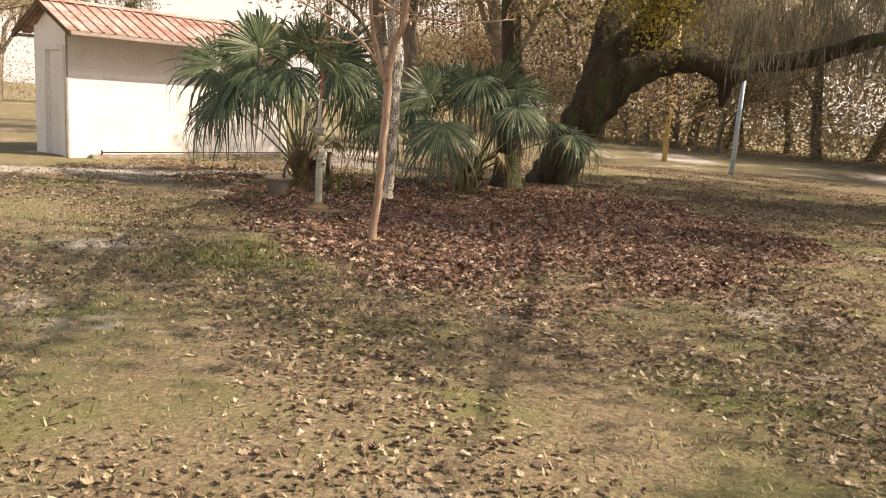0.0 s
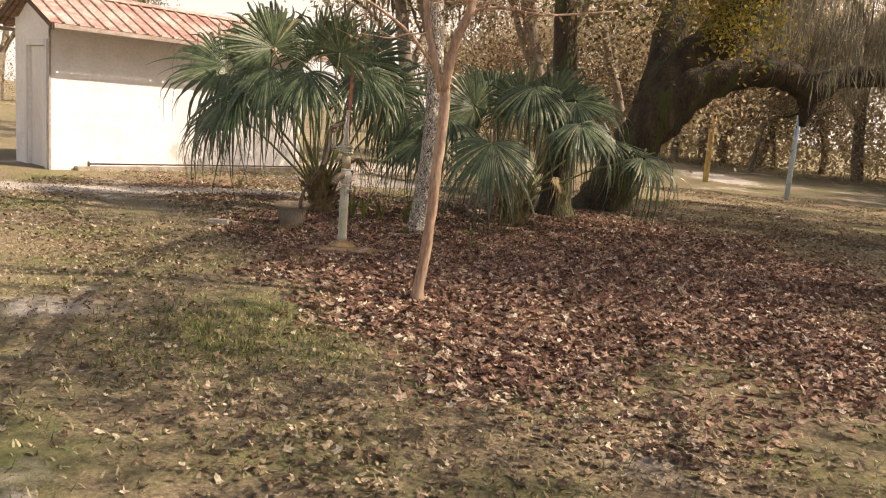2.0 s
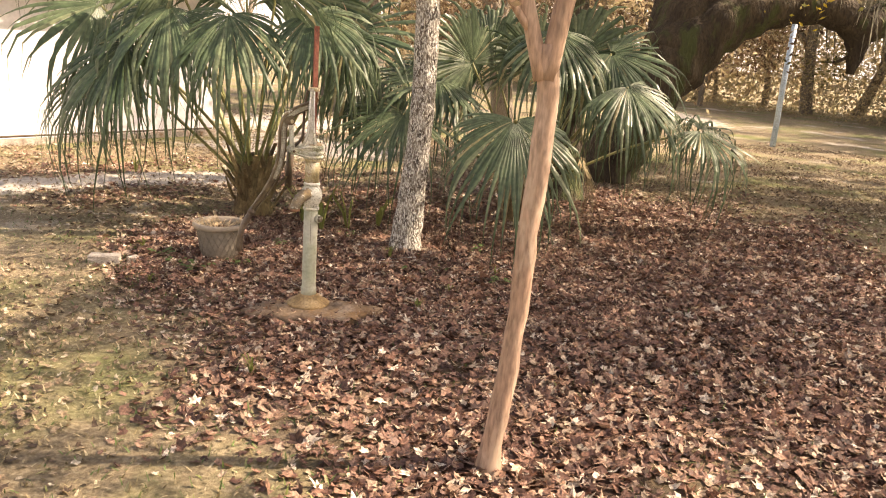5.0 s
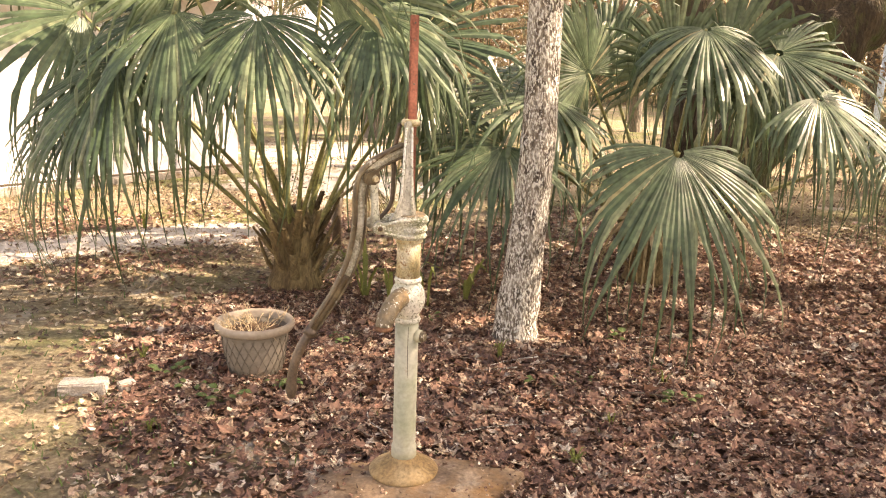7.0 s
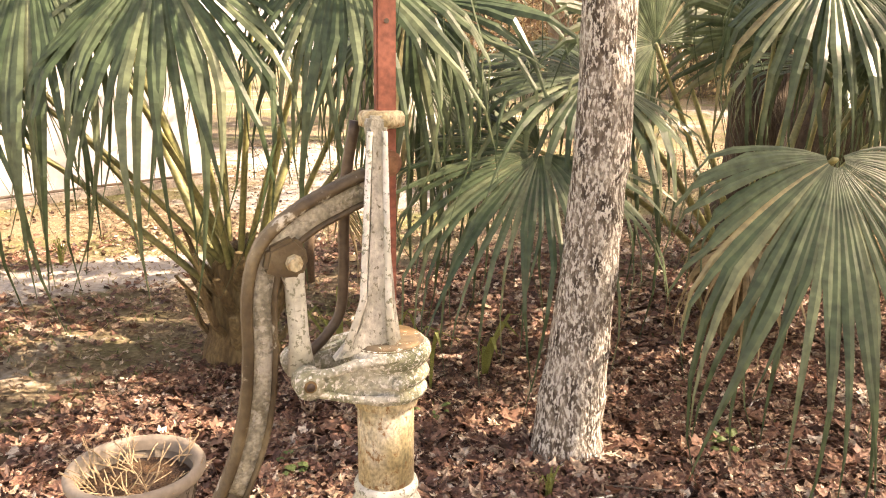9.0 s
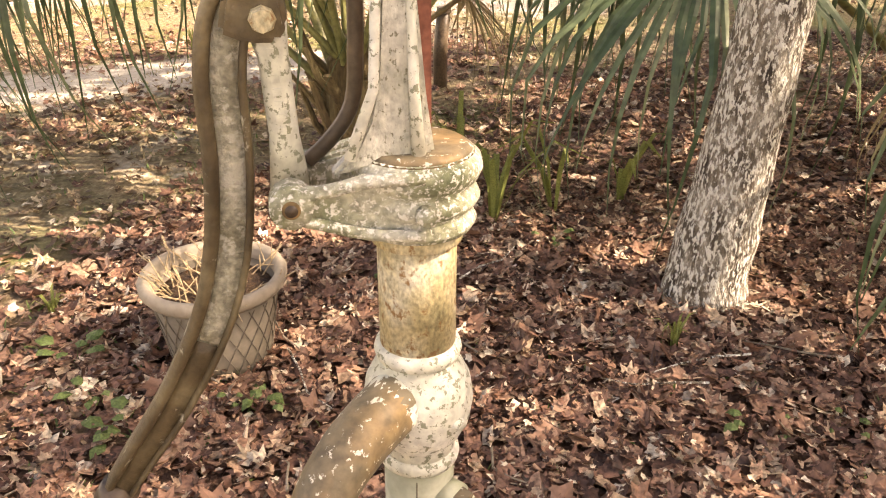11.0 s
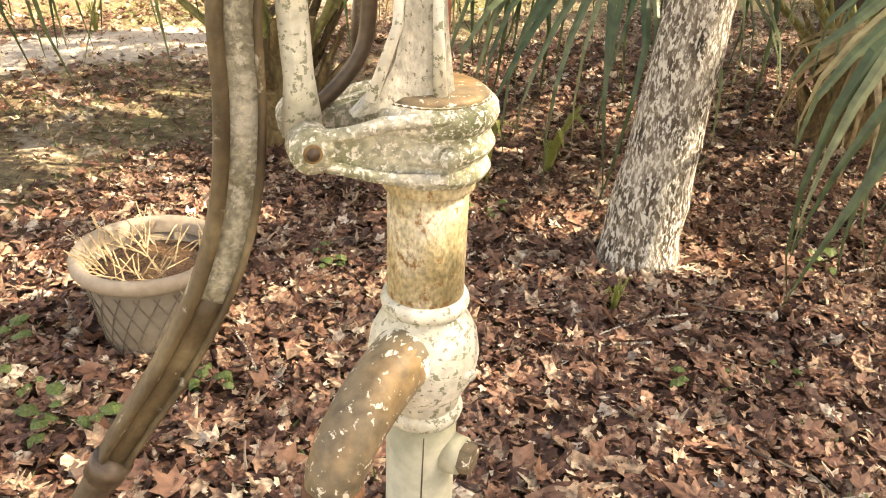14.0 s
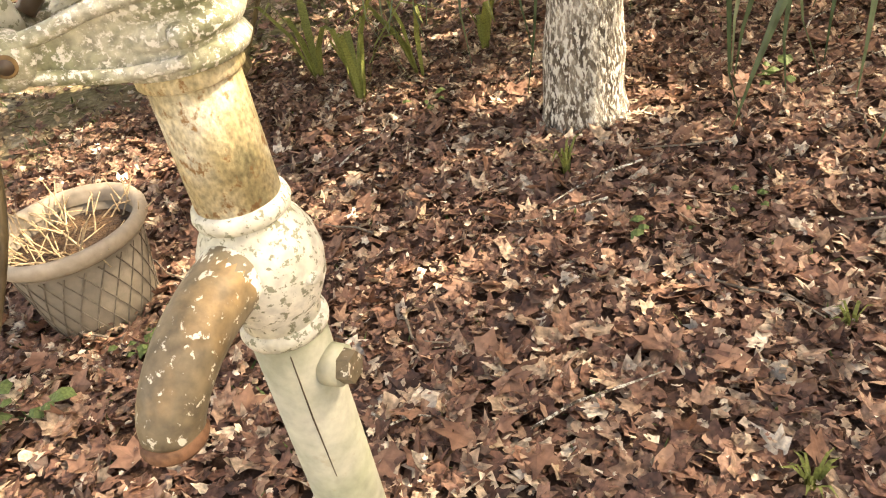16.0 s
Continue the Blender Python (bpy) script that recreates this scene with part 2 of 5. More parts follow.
M_POT = mat("weathered_pot_plastic", [(0.3, (0.17, 0.145, 0.11)), (0.7, (0.26, 0.225, 0.175))], scale=6, rough=0.8, bump=0.2, spots=(0.24, 0.21, 0.15), spot_scale=7, spot_at=(0.55, 0.75), fine=0.12)
M_LATTICE = mat("pot_lattice", [(0.3, (0.13, 0.11, 0.085)), (0.7, (0.22, 0.19, 0.15))], scale=8, rough=0.9, bump=0)
M_RIM = mat("pale_pot_rim", [(0.3, (0.29, 0.245, 0.185)), (0.7, (0.41, 0.355, 0.28))], scale=6, rough=0.75, bump=0.2, fine=0.12)
M_SOIL = mat("potting_soil", [(0.3, (0.05, 0.03, 0.02)), (0.7, (0.16, 0.09, 0.042))], scale=20, rough=1, bump=1.0, bump_dist=0.02)
M_TWIG = mat("dead_stem", [(0.3, (0.38, 0.28, 0.16)), (0.7, (0.58, 0.46, 0.30))], scale=20, rough=0.8, bump=0)
M_BLUE = mat("pale_blue_pole", [(0.3, (0.36, 0.50, 0.64)), (0.7, (0.50, 0.62, 0.74))], scale=4, rough=0.5, bump=0.1)
M_YELLOW = mat("yellow_wood_pole", [(0.3, (0.50, 0.36, 0.16)), (0.7, (0.68, 0.52, 0.27))], scale=3, rough=0.8, bump=0.3, stretch=(1, 1, 0.2))
M_BRICK = mat("pale_brick", [(0.3, (0.38, 0.34, 0.28)), (0.7, (0.54, 0.49, 0.42))], scale=14, rough=0.95, bump=0.5)


# ---- building helpers ----
def mesh_of(name, verts, faces, material, smooth=False):
    me = bpy.data.meshes.new(name)
    me.from_pydata(verts.tolist() if isinstance(verts, np.ndarray) else [tuple(map(float, v)) for v in verts], [], faces)
    me.materials.append(material)
    if smooth:
        me.polygons.foreach_set("use_smooth", [True] * len(me.polygons))
    me.update()
    return me


def part(name, data, material=None, parent=None, label="", smooth=False):
    """Links a bmesh, a mesh, or (verts, faces) as one mesh object under a thing or a part."""
    if isinstance(data, tuple):
        data = mesh_of(name, data[0], data[1], material, smooth)
    elif isinstance(data, bmesh.types.BMesh):
        me = bpy.data.meshes.new(name)
        data.to_mesh(me)
        data.free()
        me.materials.append(material)
        if smooth:
            me.polygons.foreach_set("use_smooth", [True] * len(me.polygons))
        data = me
    ob = new(name, data)
    if parent is not None:
        ob.parent = parent
    if label:
        ob["label"] = label
    return ob


def thing(name, m, label, category, group="", kind=""):
    ob = new(name)
    ob.matrix_world = m
    return tagged(ob, label, category, group, kind)


def tube(path, radii, sides=8, cap=True):
    """A tapered tube along a path; radii: a number a point, or pairs for an oval section."""
    path = [Vector(p) for p in path]
    verts, faces = [], []
    up = Vector((0, 0, 1)) if abs((path[1] - path[0]).normalized().z) < 0.9 else Vector((1, 0, 0))
    for i, p in enumerate(path):
        t = (path[min(i + 1, len(path) - 1)] - path[max(i - 1, 0)]).normalized()
        side = t.cross(up).normalized()
        up = side.cross(t).normalized()
        r = radii[i]
        ra, rb = r if isinstance(r, tuple) else (r, r)
        for k in range(sides):
            a = 2 * math.pi * k / sides
            verts.append(p + side * (math.cos(a) * ra) + up * (math.sin(a) * rb))
    for i in range(len(path) - 1):
        for k in range(sides):
            a, b = i * sides + k, i * sides + (k + 1) % sides
            faces.append((a, b, b + sides, a + sides))
    if cap:
        faces.append(tuple(reversed(range(sides))))
        faces.append(tuple(range((len(path) - 1) * sides, len(path) * sides)))
    return verts, faces


def join(*pieces):
    verts, faces = [], []
    for v, f in pieces:
        o = len(verts)
        verts += list(v)
        faces += [tuple(i + o for i in q) for q in f]
    return verts, faces


def smooth_path(points, n):
    """A Catmull-Rom curve through the points, n steps a span."""
    p = [Vector(q) for q in points]
    p = [p[0] * 2 - p[1]] + p + [p[-1] * 2 - p[-2]]
    out = []
    for i in range(1, len(p) - 2):
        for k in range(n):
            t = k / n
            a, b, c, d = p[i - 1], p[i], p[i + 1], p[i + 2]
            out.append(0.5 * ((2 * b) + (c - a) * t + (2 * a - 5 * b + 4 * c - d) * t * t + (3 * b - a - 3 * c + d) * t ** 3))
    out.append(p[-2])
    return out


def lathe(profile, sides=32, caps=True):
    """A turned body from (radius, height) pairs."""
    verts, faces = [], []
    for r, z in profile:
        for k in range(sides):
            a = 2 * math.pi * k / sides
            verts.append((r * math.cos(a), r * math.sin(a), z))
    for i in range(len(profile) - 1):
        for k in range(sides):
            a, b = i * sides + k, i * sides + (k + 1) % sides
            faces.append((a, b, b + sides, a + sides))
    if caps:
        faces.append(tuple(reversed(range(sides))))
        faces.append(tuple(range((len(profile) - 1) * sides, len(profile) * sides)))
    return verts, faces


def box(x0, x1, y0, y1, z0, z1, bevel=0.0):
    bm = bmesh.new()
    bmesh.ops.create_cube(bm, size=1)
    for v in bm.verts:
        v.co = ((x0 + x1) / 2 + v.co.x * (x1 - x0), (y0 + y1) / 2 + v.co.y * (y1 - y0), (z0 + z1) / 2 + v.co.z * (z1 - z0))
    if bevel:
        bmesh.ops.bevel(bm, geom=bm.edges[:], offset=bevel, segments=2, affect="EDGES")
    return bm


def extrude_outline(outline, y0, y1, bevel=0.0):
    """A flat outline in x and z, given thickness along y."""
    bm = bmesh.new()
    vs = [bm.verts.new((x, y0, z)) for x, z in outline]
    f = bm.faces.new(vs)
    got = bmesh.ops.extrude_face_region(bm, geom=[f])
    bmesh.ops.translate(bm, verts=[e for e in got["geom"] if isinstance(e, bmesh.types.BMVert)], vec=(0, y1 - y0, 0))
    bmesh.ops.recalc_face_normals(bm, faces=bm.faces[:])
    if bevel:
        bmesh.ops.bevel(bm, geom=bm.edges[:], offset=bevel, segments=2, affect="EDGES")
    return bm


def ground_z(x, y):
    """The gentle unevenness of the yard."""
    return 0.012 * np.sin(1.7 * x + 0.6 * y) + 0.010 * np.sin(2.3 * y - 0.8 * x + 1.0) - 0.012


def bare_sand(x, y):
    """Where the pale sand of the track shows, 0 to 1."""
    track = np.exp(-((y - (13.08 + 0.62 * (x + 4.0))) / 0.62) ** 2) * (x < -2.75) * (x > -7.0)
    back = np.exp(-(((x + 2.5) / 1.7) ** 2 + ((y - 16.3) / 1.0) ** 2))
    rear = np.exp(-(((x + 3.2) / 1.5) ** 2 + ((y - 19.6) / 2.0) ** 2))
    worn = 0.5 * np.exp(-(((x + 2.15) / 0.3) ** 2 + ((y - 9.6) / 0.2) ** 2)) + 0.34 * np.exp(-(((x + 1.5) / 0.7) ** 2 + ((y - 4.4) / 0.35) ** 2))
    worn = worn + 0.45 * np.exp(-(((x + 3.4) / 0.7) ** 2 + ((y - 11.7) / 0.25) ** 2))
    return np.maximum.reduce([track, back, rear, worn])


def litter(x, y):
    """How thickly the leaves lie, 0 to 1."""
    d = ((x - 0.9) / 3.3) ** 2 + ((y - 10.4) / 4.6) ** 2
    d2 = ((x + 1.6) / 1.5) ** 2 + ((y - 10.7) / 1.7) ** 2
    d3 = ((x + 3.4) / 2.6) ** 2 + ((y - 13.4) / 2.0) ** 2
    w = 0.25 * np.sin(2.1 * x + 1.3 * y) + 0.2 * np.sin(3.7 * x - 2.9 * y + 1)
    return np.clip(np.maximum(1.32 - 0.97 * d + w * 0.8, np.maximum(1.7 - 1.3 * d2 + w * 0.5, 0.5 - 0.5 * d3 + w * 0.5)), 0.0, 1.0) * (1 - 0.93 * bare_sand(x, y))


# ---- glowing backdrop added for the white sky low over the horizon ----
def build_sky_glow():
    m = bpy.data.materials.new("horizon_glow")
    m.use_nodes = True
    n, l = m.node_tree.nodes, m.node_tree.links
    n.remove(n["Principled BSDF"])
    # Emissive ring: whitens the low sky and adds fill light from all sides.
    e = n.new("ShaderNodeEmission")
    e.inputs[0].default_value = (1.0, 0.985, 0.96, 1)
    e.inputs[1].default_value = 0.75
    l.new(e.outputs[0], n["Material Output"].inputs[0])
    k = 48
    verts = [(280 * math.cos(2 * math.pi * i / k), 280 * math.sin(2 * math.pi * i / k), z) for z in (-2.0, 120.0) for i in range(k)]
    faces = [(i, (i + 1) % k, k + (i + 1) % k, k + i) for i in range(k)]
    tagged(part("backdrop", (verts, faces), m), "added glowing sheet standing in for the white sky along the horizon", "sky", kind="structure")


build_sky_glow()


# ---- ground ----
def build_ground():
    fine = np.arange(-9, 9.01, 0.16)
    far = np.array([10, 12, 15, 20, 27, 36, 50, 80, 140, 300.0])
    xs = np.concatenate([-far[::-1], fine, far])
    ys = np.concatenate([-far[::-1] + 0, fine, far]) + 8.0
    gx, gy = np.meshgrid(xs, ys)
    gz = ground_z(gx, gy) * (np.hypot(gx, gy - 8) < 14)
    nx, ny = len(xs), len(ys)
    verts = np.stack([gx, gy, gz], -1).reshape(-1, 3)
    faces = [(j * nx + i, j * nx + i + 1, (j + 1) * nx + i + 1, (j + 1) * nx + i) for j in range(ny - 1) for i in range(nx - 1)]
    m = bpy.data.materials.new("yard_ground")
    m.use_nodes = True
    n, l = m.node_tree.nodes, m.node_tree.links
    b = n["Principled BSDF"]
    tc = n.new("ShaderNodeTexCoord")

    def noise_at(scale, detail=8.0, rough=0.6):
        t = n.new("ShaderNodeTexNoise")
        t.inputs["Scale"].default_value, t.inputs["Detail"].default_value, t.inputs["Roughness"].default_value = scale, detail, rough
        l.new(tc.outputs["Object"], t.inputs["Vector"])
        return t.outputs[0]

    def ramp(sock, stops):
        r = n.new("ShaderNodeValToRGB")
        el = r.color_ramp.elements
        while len(el) < len(stops):
            el.new(0.5)
        for e, (p, c) in zip(el, stops):
            e.position, e.color = p, (*c, 1)
        l.new(sock, r.inputs[0])
        return r.outputs[0]

    def mix(fac, a, c):
        x = n.new("ShaderNodeMix")
        x.data_type = "RGBA"
        l.new(fac, x.inputs[0])
        l.new(a, x.inputs[6])
        l.new(c, x.inputs[7])
        return x.outputs[2]

    def span(sock, a, c):
        x = n.new("ShaderNodeMapRange")
        x.inputs[1].default_value, x.inputs[2].default_value = a, c
        l.new(sock, x.inputs[0])
        return x.outputs[0]

    straw = ramp(noise_at(40), [(0.3, (0.11, 0.082, 0.048)), (0.5, (0.23, 0.18, 0.108)), (0.7, (0.38, 0.315, 0.20))])
    green = ramp(noise_at(60), [(0.3, (0.09, 0.11, 0.03)), (0.7, (0.22, 0.24, 0.08))])
    sand = ramp(noise_at(25), [(0.3, (0.40, 0.36, 0.30)), (0.7, (0.62, 0.58, 0.51))])
    humus = ramp(noise_at(35), [(0.3, (0.045, 0.024, 0.016)), (0.7, (0.15, 0.08, 0.05))])
    col = mix(span(noise_at(0.8, 5), 0.47, 0.68), straw, green)
    col = mix(span(noise_at(0.55, 7), 0.58, 0.68), col, sand)
    att = n.new("ShaderNodeAttribute")
    att.attribute_name = "litter"
    sat = n.new("ShaderNodeAttribute")
    sat.attribute_name = "sand"
    add = n.new("ShaderNodeMath")
    l.new(sat.outputs["Fac"], add.inputs[0])
    off = n.new("ShaderNodeMath")
    off.operation = "MULTIPLY_ADD"
    l.new(noise_at(4, 8), off.inputs[0])
    off.inputs[1].default_value, off.inputs[2].default_value = 1.6, -0.8
    l.new(off.outputs[0], add.inputs[1])
    col = mix(span(att.outputs["Fac"], 0.3, 0.85), col, humus)
    col = mix(span(add.outputs[0], 0.4, 0.62), col, sand)
    l.new(col, b.inputs["Base Color"])
    b.inputs["Roughness"].default_value = 0.95
    bu = n.new("ShaderNodeBump")
    bu.inputs["Strength"].default_value, bu.inputs["Distance"].default_value = 0.8, 0.03
    l.new(noise_at(30, 10, 0.7), bu.inputs["Height"])
    l.new(bu.outputs[0], b.inputs["Normal"])
    me = mesh_of("ground", verts, faces, m, True)
    a = me.attributes.new("litter", "FLOAT", "POINT")
    a.data.foreach_set("value", (litter(verts[:, 0], verts[:, 1])).astype(np.float32))
    x, y = verts[:, 0], verts[:, 1]
    road = np.exp(-((y - (29.5 - 0.95 * (x - 5.5))) / 1.2) ** 2) * (x > 2)
    a = me.attributes.new("sand", "FLOAT", "POINT")
    a.data.foreach_set("value", np.clip(np.maximum.reduce([bare_sand(x, y), road]), 0, 1).astype(np.float32))
    ob = part("ground", me)
    tagged(ob, "sandy yard of dry straw grass and patchy bare soil", "ground", kind="structure")


build_ground()


# ---- loose ground cover ----
def leaf_shape(kind):
    """A five-lobed leaf in the plane: an outline about a centre, one unit across."""
    tips = [(90, 0.62), (35, 0.55), (145, 0.55), (-20, 0.38), (200, 0.38)]
    if kind == 1:
        tips = [(90, 0.7), (40, 0.48), (140, 0.5), (-10, 0.3), (190, 0.34)]
    if kind == 2:
        tips = [(90, 0.6), (50, 0.36), (130, 0.36), (-50, 0.42), (230, 0.42)]
    tips = sorted(tips)
    pts = []
    for i, (a, r) in enumerate(tips):
        b, q = tips[(i + 1) % len(tips)]
        if b < a:
            b += 360
        pts.append((r * math.cos(radians(a)), r * math.sin(radians(a))))
        mid = (a + b) / 2
        ir = (0.33, 0.27, 0.36)[kind] if b - a < 100 else 0.2
        pts.append((ir * math.cos(radians(mid)), ir * math.sin(radians(mid))))
    return np.array(pts)


SHAPES = [leaf_shape(k) for k in range(3)]


def leaf_points(shape, size, curl, r):
    """The bent leaf's points: the outline and the centre."""
    p = np.concatenate([shape, [[0, 0]]]) * size
    d = np.hypot(p[:, 0], p[:, 1])
    z = curl * d ** 2 / size + 0.12 * size * np.sin(p[:, 0] / size * 5 + r) * (d / size)
    return np.stack([p[:, 0], p[:, 1], z], 1)


def scatter_leaves(name, count, region, density, material, smin, smax, lift=0.0):
    """Bent leaves strewn over a region, each its own island."""
    (x0, x1, y0, y1) = region
    x, y = rng.uniform(x0, x1, count * 4), rng.uniform(y0, y1, count * 4)
    dens = density(x, y)
    keep = np.nonzero(rng.random(count * 4) < dens)[0][:count]
    x, y, dens = x[keep], y[keep], dens[keep]
    k = len(x)
    size = rng.uniform(smin, smax, k) * rng.uniform(0.75, 1.1, k)
    shape = np.concatenate([np.array(SHAPES)[rng.integers(0, 3, k)], np.zeros((k, 1, 2))], 1)
    shape = shape * rng.uniform(0.85, 1.15, shape.shape)
    d = np.linalg.norm(shape, axis=2)
    phase = rng.uniform(0, 6.28, (k, 1))
    curl = rng.uniform(-0.5, 0.8, (k, 1))
    z = curl * d ** 2 + 0.16 * np.sin(shape[:, :, 0] * 5 + phase) * d
    p = np.concatenate([shape, z[:, :, None]], 2) * size[:, None, None]
    yaw, ta, tb = rng.uniform(0, 6.28, k), rng.normal(0, 0.38, k), rng.normal(0, 0.38, k)
    one, nil = np.ones(k), np.zeros(k)
    rx = np.stack([one, nil, nil, nil, np.cos(ta), -np.sin(ta), nil, np.sin(ta), np.cos(ta)], 1).reshape(k, 3, 3)
    ry = np.stack([np.cos(tb), nil, np.sin(tb), nil, one, nil, -np.sin(tb), nil, np.cos(tb)], 1).reshape(k, 3, 3)
    rz = np.stack([np.cos(yaw), -np.sin(yaw), nil, np.sin(yaw), np.cos(yaw), nil, nil, nil, one], 1).reshape(k, 3, 3)
    p = np.einsum("kij,knj->kni", rx @ ry @ rz, p)
    zb = ground_z(x, y)
    p += np.stack([x, y, zb + lift + rng.uniform(0.0, 0.022, k) * dens + 0.005], 1)[:, None, :]
    p[:, :, 2] = np.maximum(p[:, :, 2], (zb + 0.002)[:, None])
    n = p.shape[1] - 1
    base = (np.arange(k) * (n + 1))[:, None, None]
    tri = np.array([(i, (i + 1) % n, n) for i in range(n)])[None]
    return part(name, (p.reshape(-1, 3), (base + tri).reshape(-1, 3).tolist()), material)


lit = scatter_leaves("leaf_litter", 82000, (-5.6, 4.4, 5.2, 15.4), lambda x, y: litter(x, y) ** 1.5, M_LEAF_DRY, 0.035, 0.08)
tagged(lit, "thick litter of dry reddish-brown lobed leaves", "leaf litter", kind="stuff")
scat = scatter_leaves("scattered_leaves", 110000, (-6.5, 9.0, 0.9, 22.0),
                      lambda x, y: (0.34 + 0.3 * np.sin(1.3 * x + y) * np.sin(0.9 * y - x) + 0.2 * np.sin(3.1 * x + 2.2 * y)) * np.where(x > -1, 1.5, 1.25) * (litter(x, y) < 0.6) * (1 - 0.8 * bare_sand(x, y)), M_LEAF_LAWN, 0.024, 0.056)
tagged(scat, "dry brown leaves scattered over the straw lawn", "fallen leaves", kind="stuff")


crumbs = scatter_leaves("leaf_crumbs", 20000, (-2.9, 0.6, 9.3, 11.8), lambda x, y: litter(x, y), M_LEAF_DRY, 0.009, 0.028, 0.016)
tagged(crumbs, "small broken bits of dry brown leaves", "leaf litter", kind="stuff")


def grass(name, count, region, density, material, h0, h1, lean, width=0.004):
    (x0, x1, y0, y1) = region
    x, y = rng.uniform(x0, x1, count), rng.uniform(y0, y1, count)
    keep = rng.random(count) < density(x, y)
    x, y = x[keep], y[keep]
    k = len(x)
    a = rng.uniform(0, 2 * np.pi, k)
    h = rng.uniform(h0, h1, k)
    ln = np.abs(rng.normal(0, lean, k)) + 0.3 * lean
    z = ground_z(x, y)
    w = width * rng.uniform(0.7, 1.5, k)
    cx, sx = np.cos(a), np.sin(a)
    base = np.stack([x, y, z], 1)
    side = np.stack([-sx, cx, 0 * a], 1) * w[:, None]
    tip = base + np.stack([cx * np.sin(ln) * h, sx * np.sin(ln) * h, np.cos(ln) * h], 1)
    tip[:, 2] = np.maximum(tip[:, 2], z + 0.008)
    mid = base * 0.5 + tip * 0.5
    mid[:, 2] += 0.06 * h
    v = np.stack([base - side, base + side, mid + side * 0.8, mid - side * 0.8, tip], 1).reshape(-1, 3)
    i = np.arange(k) * 5
    me = bpy.data.meshes.new(name)
    quads = np.stack([i, i + 1, i + 2, i + 3], 1)
    tris = np.stack([i + 3, i + 2, i + 4], 1)
    me.from_pydata(v.tolist(), [], quads.tolist() + tris.tolist())
    me.materials.append(material)
    return part(name, me)


lawn = grass("dry_lawn_grass", 400000, (-7, 9, 0.6, 22), lambda x, y: (1 - litter(x, y)) * (0.35 + 0.3 * np.sin(1.1 * x + 2) * np.sin(1.3 * y)) * np.clip(1.5 - y / 13, 0.15, 1), M_GRASS, 0.015, 0.045, 1.25)
tagged(lawn, "short flattened straw-coloured winter lawn grass", "grass", kind="stuff")
greens = grass("green_grass_tufts", 80000, (-4.5, 4, 1, 12.5),
               lambda x, y: 0.12 + 0.9 * np.exp(-(((x + 1.5) / 0.8) ** 2 + ((y - 6.3) / 0.9) ** 2)) + 0.5 * np.exp(-(((x + 2.6) / 0.5) ** 2 + ((y - 10) / 0.6) ** 2)), M_GREEN, 0.02, 0.05, 0.9, 0.003)
patch = grass("green_grass_patch", 15000, (-2.7, -0.6, 5.2, 7.6), lambda x, y: np.exp(-(((x + 1.65) / 0.5) ** 2 + ((y - 6.35) / 0.55) ** 2)) * (0.7 + 0.4 * np.sin(9 * x) * np.sin(7 * y)), M_GRASS_GREEN, 0.025, 0.06, 0.9, 0.0035)
tagged(patch, "patch of fresh yellow-green grass in the straw lawn", "grass", kind="stuff")
tagged(greens, "thin green grass coming through the straw", "grass", kind="stuff")


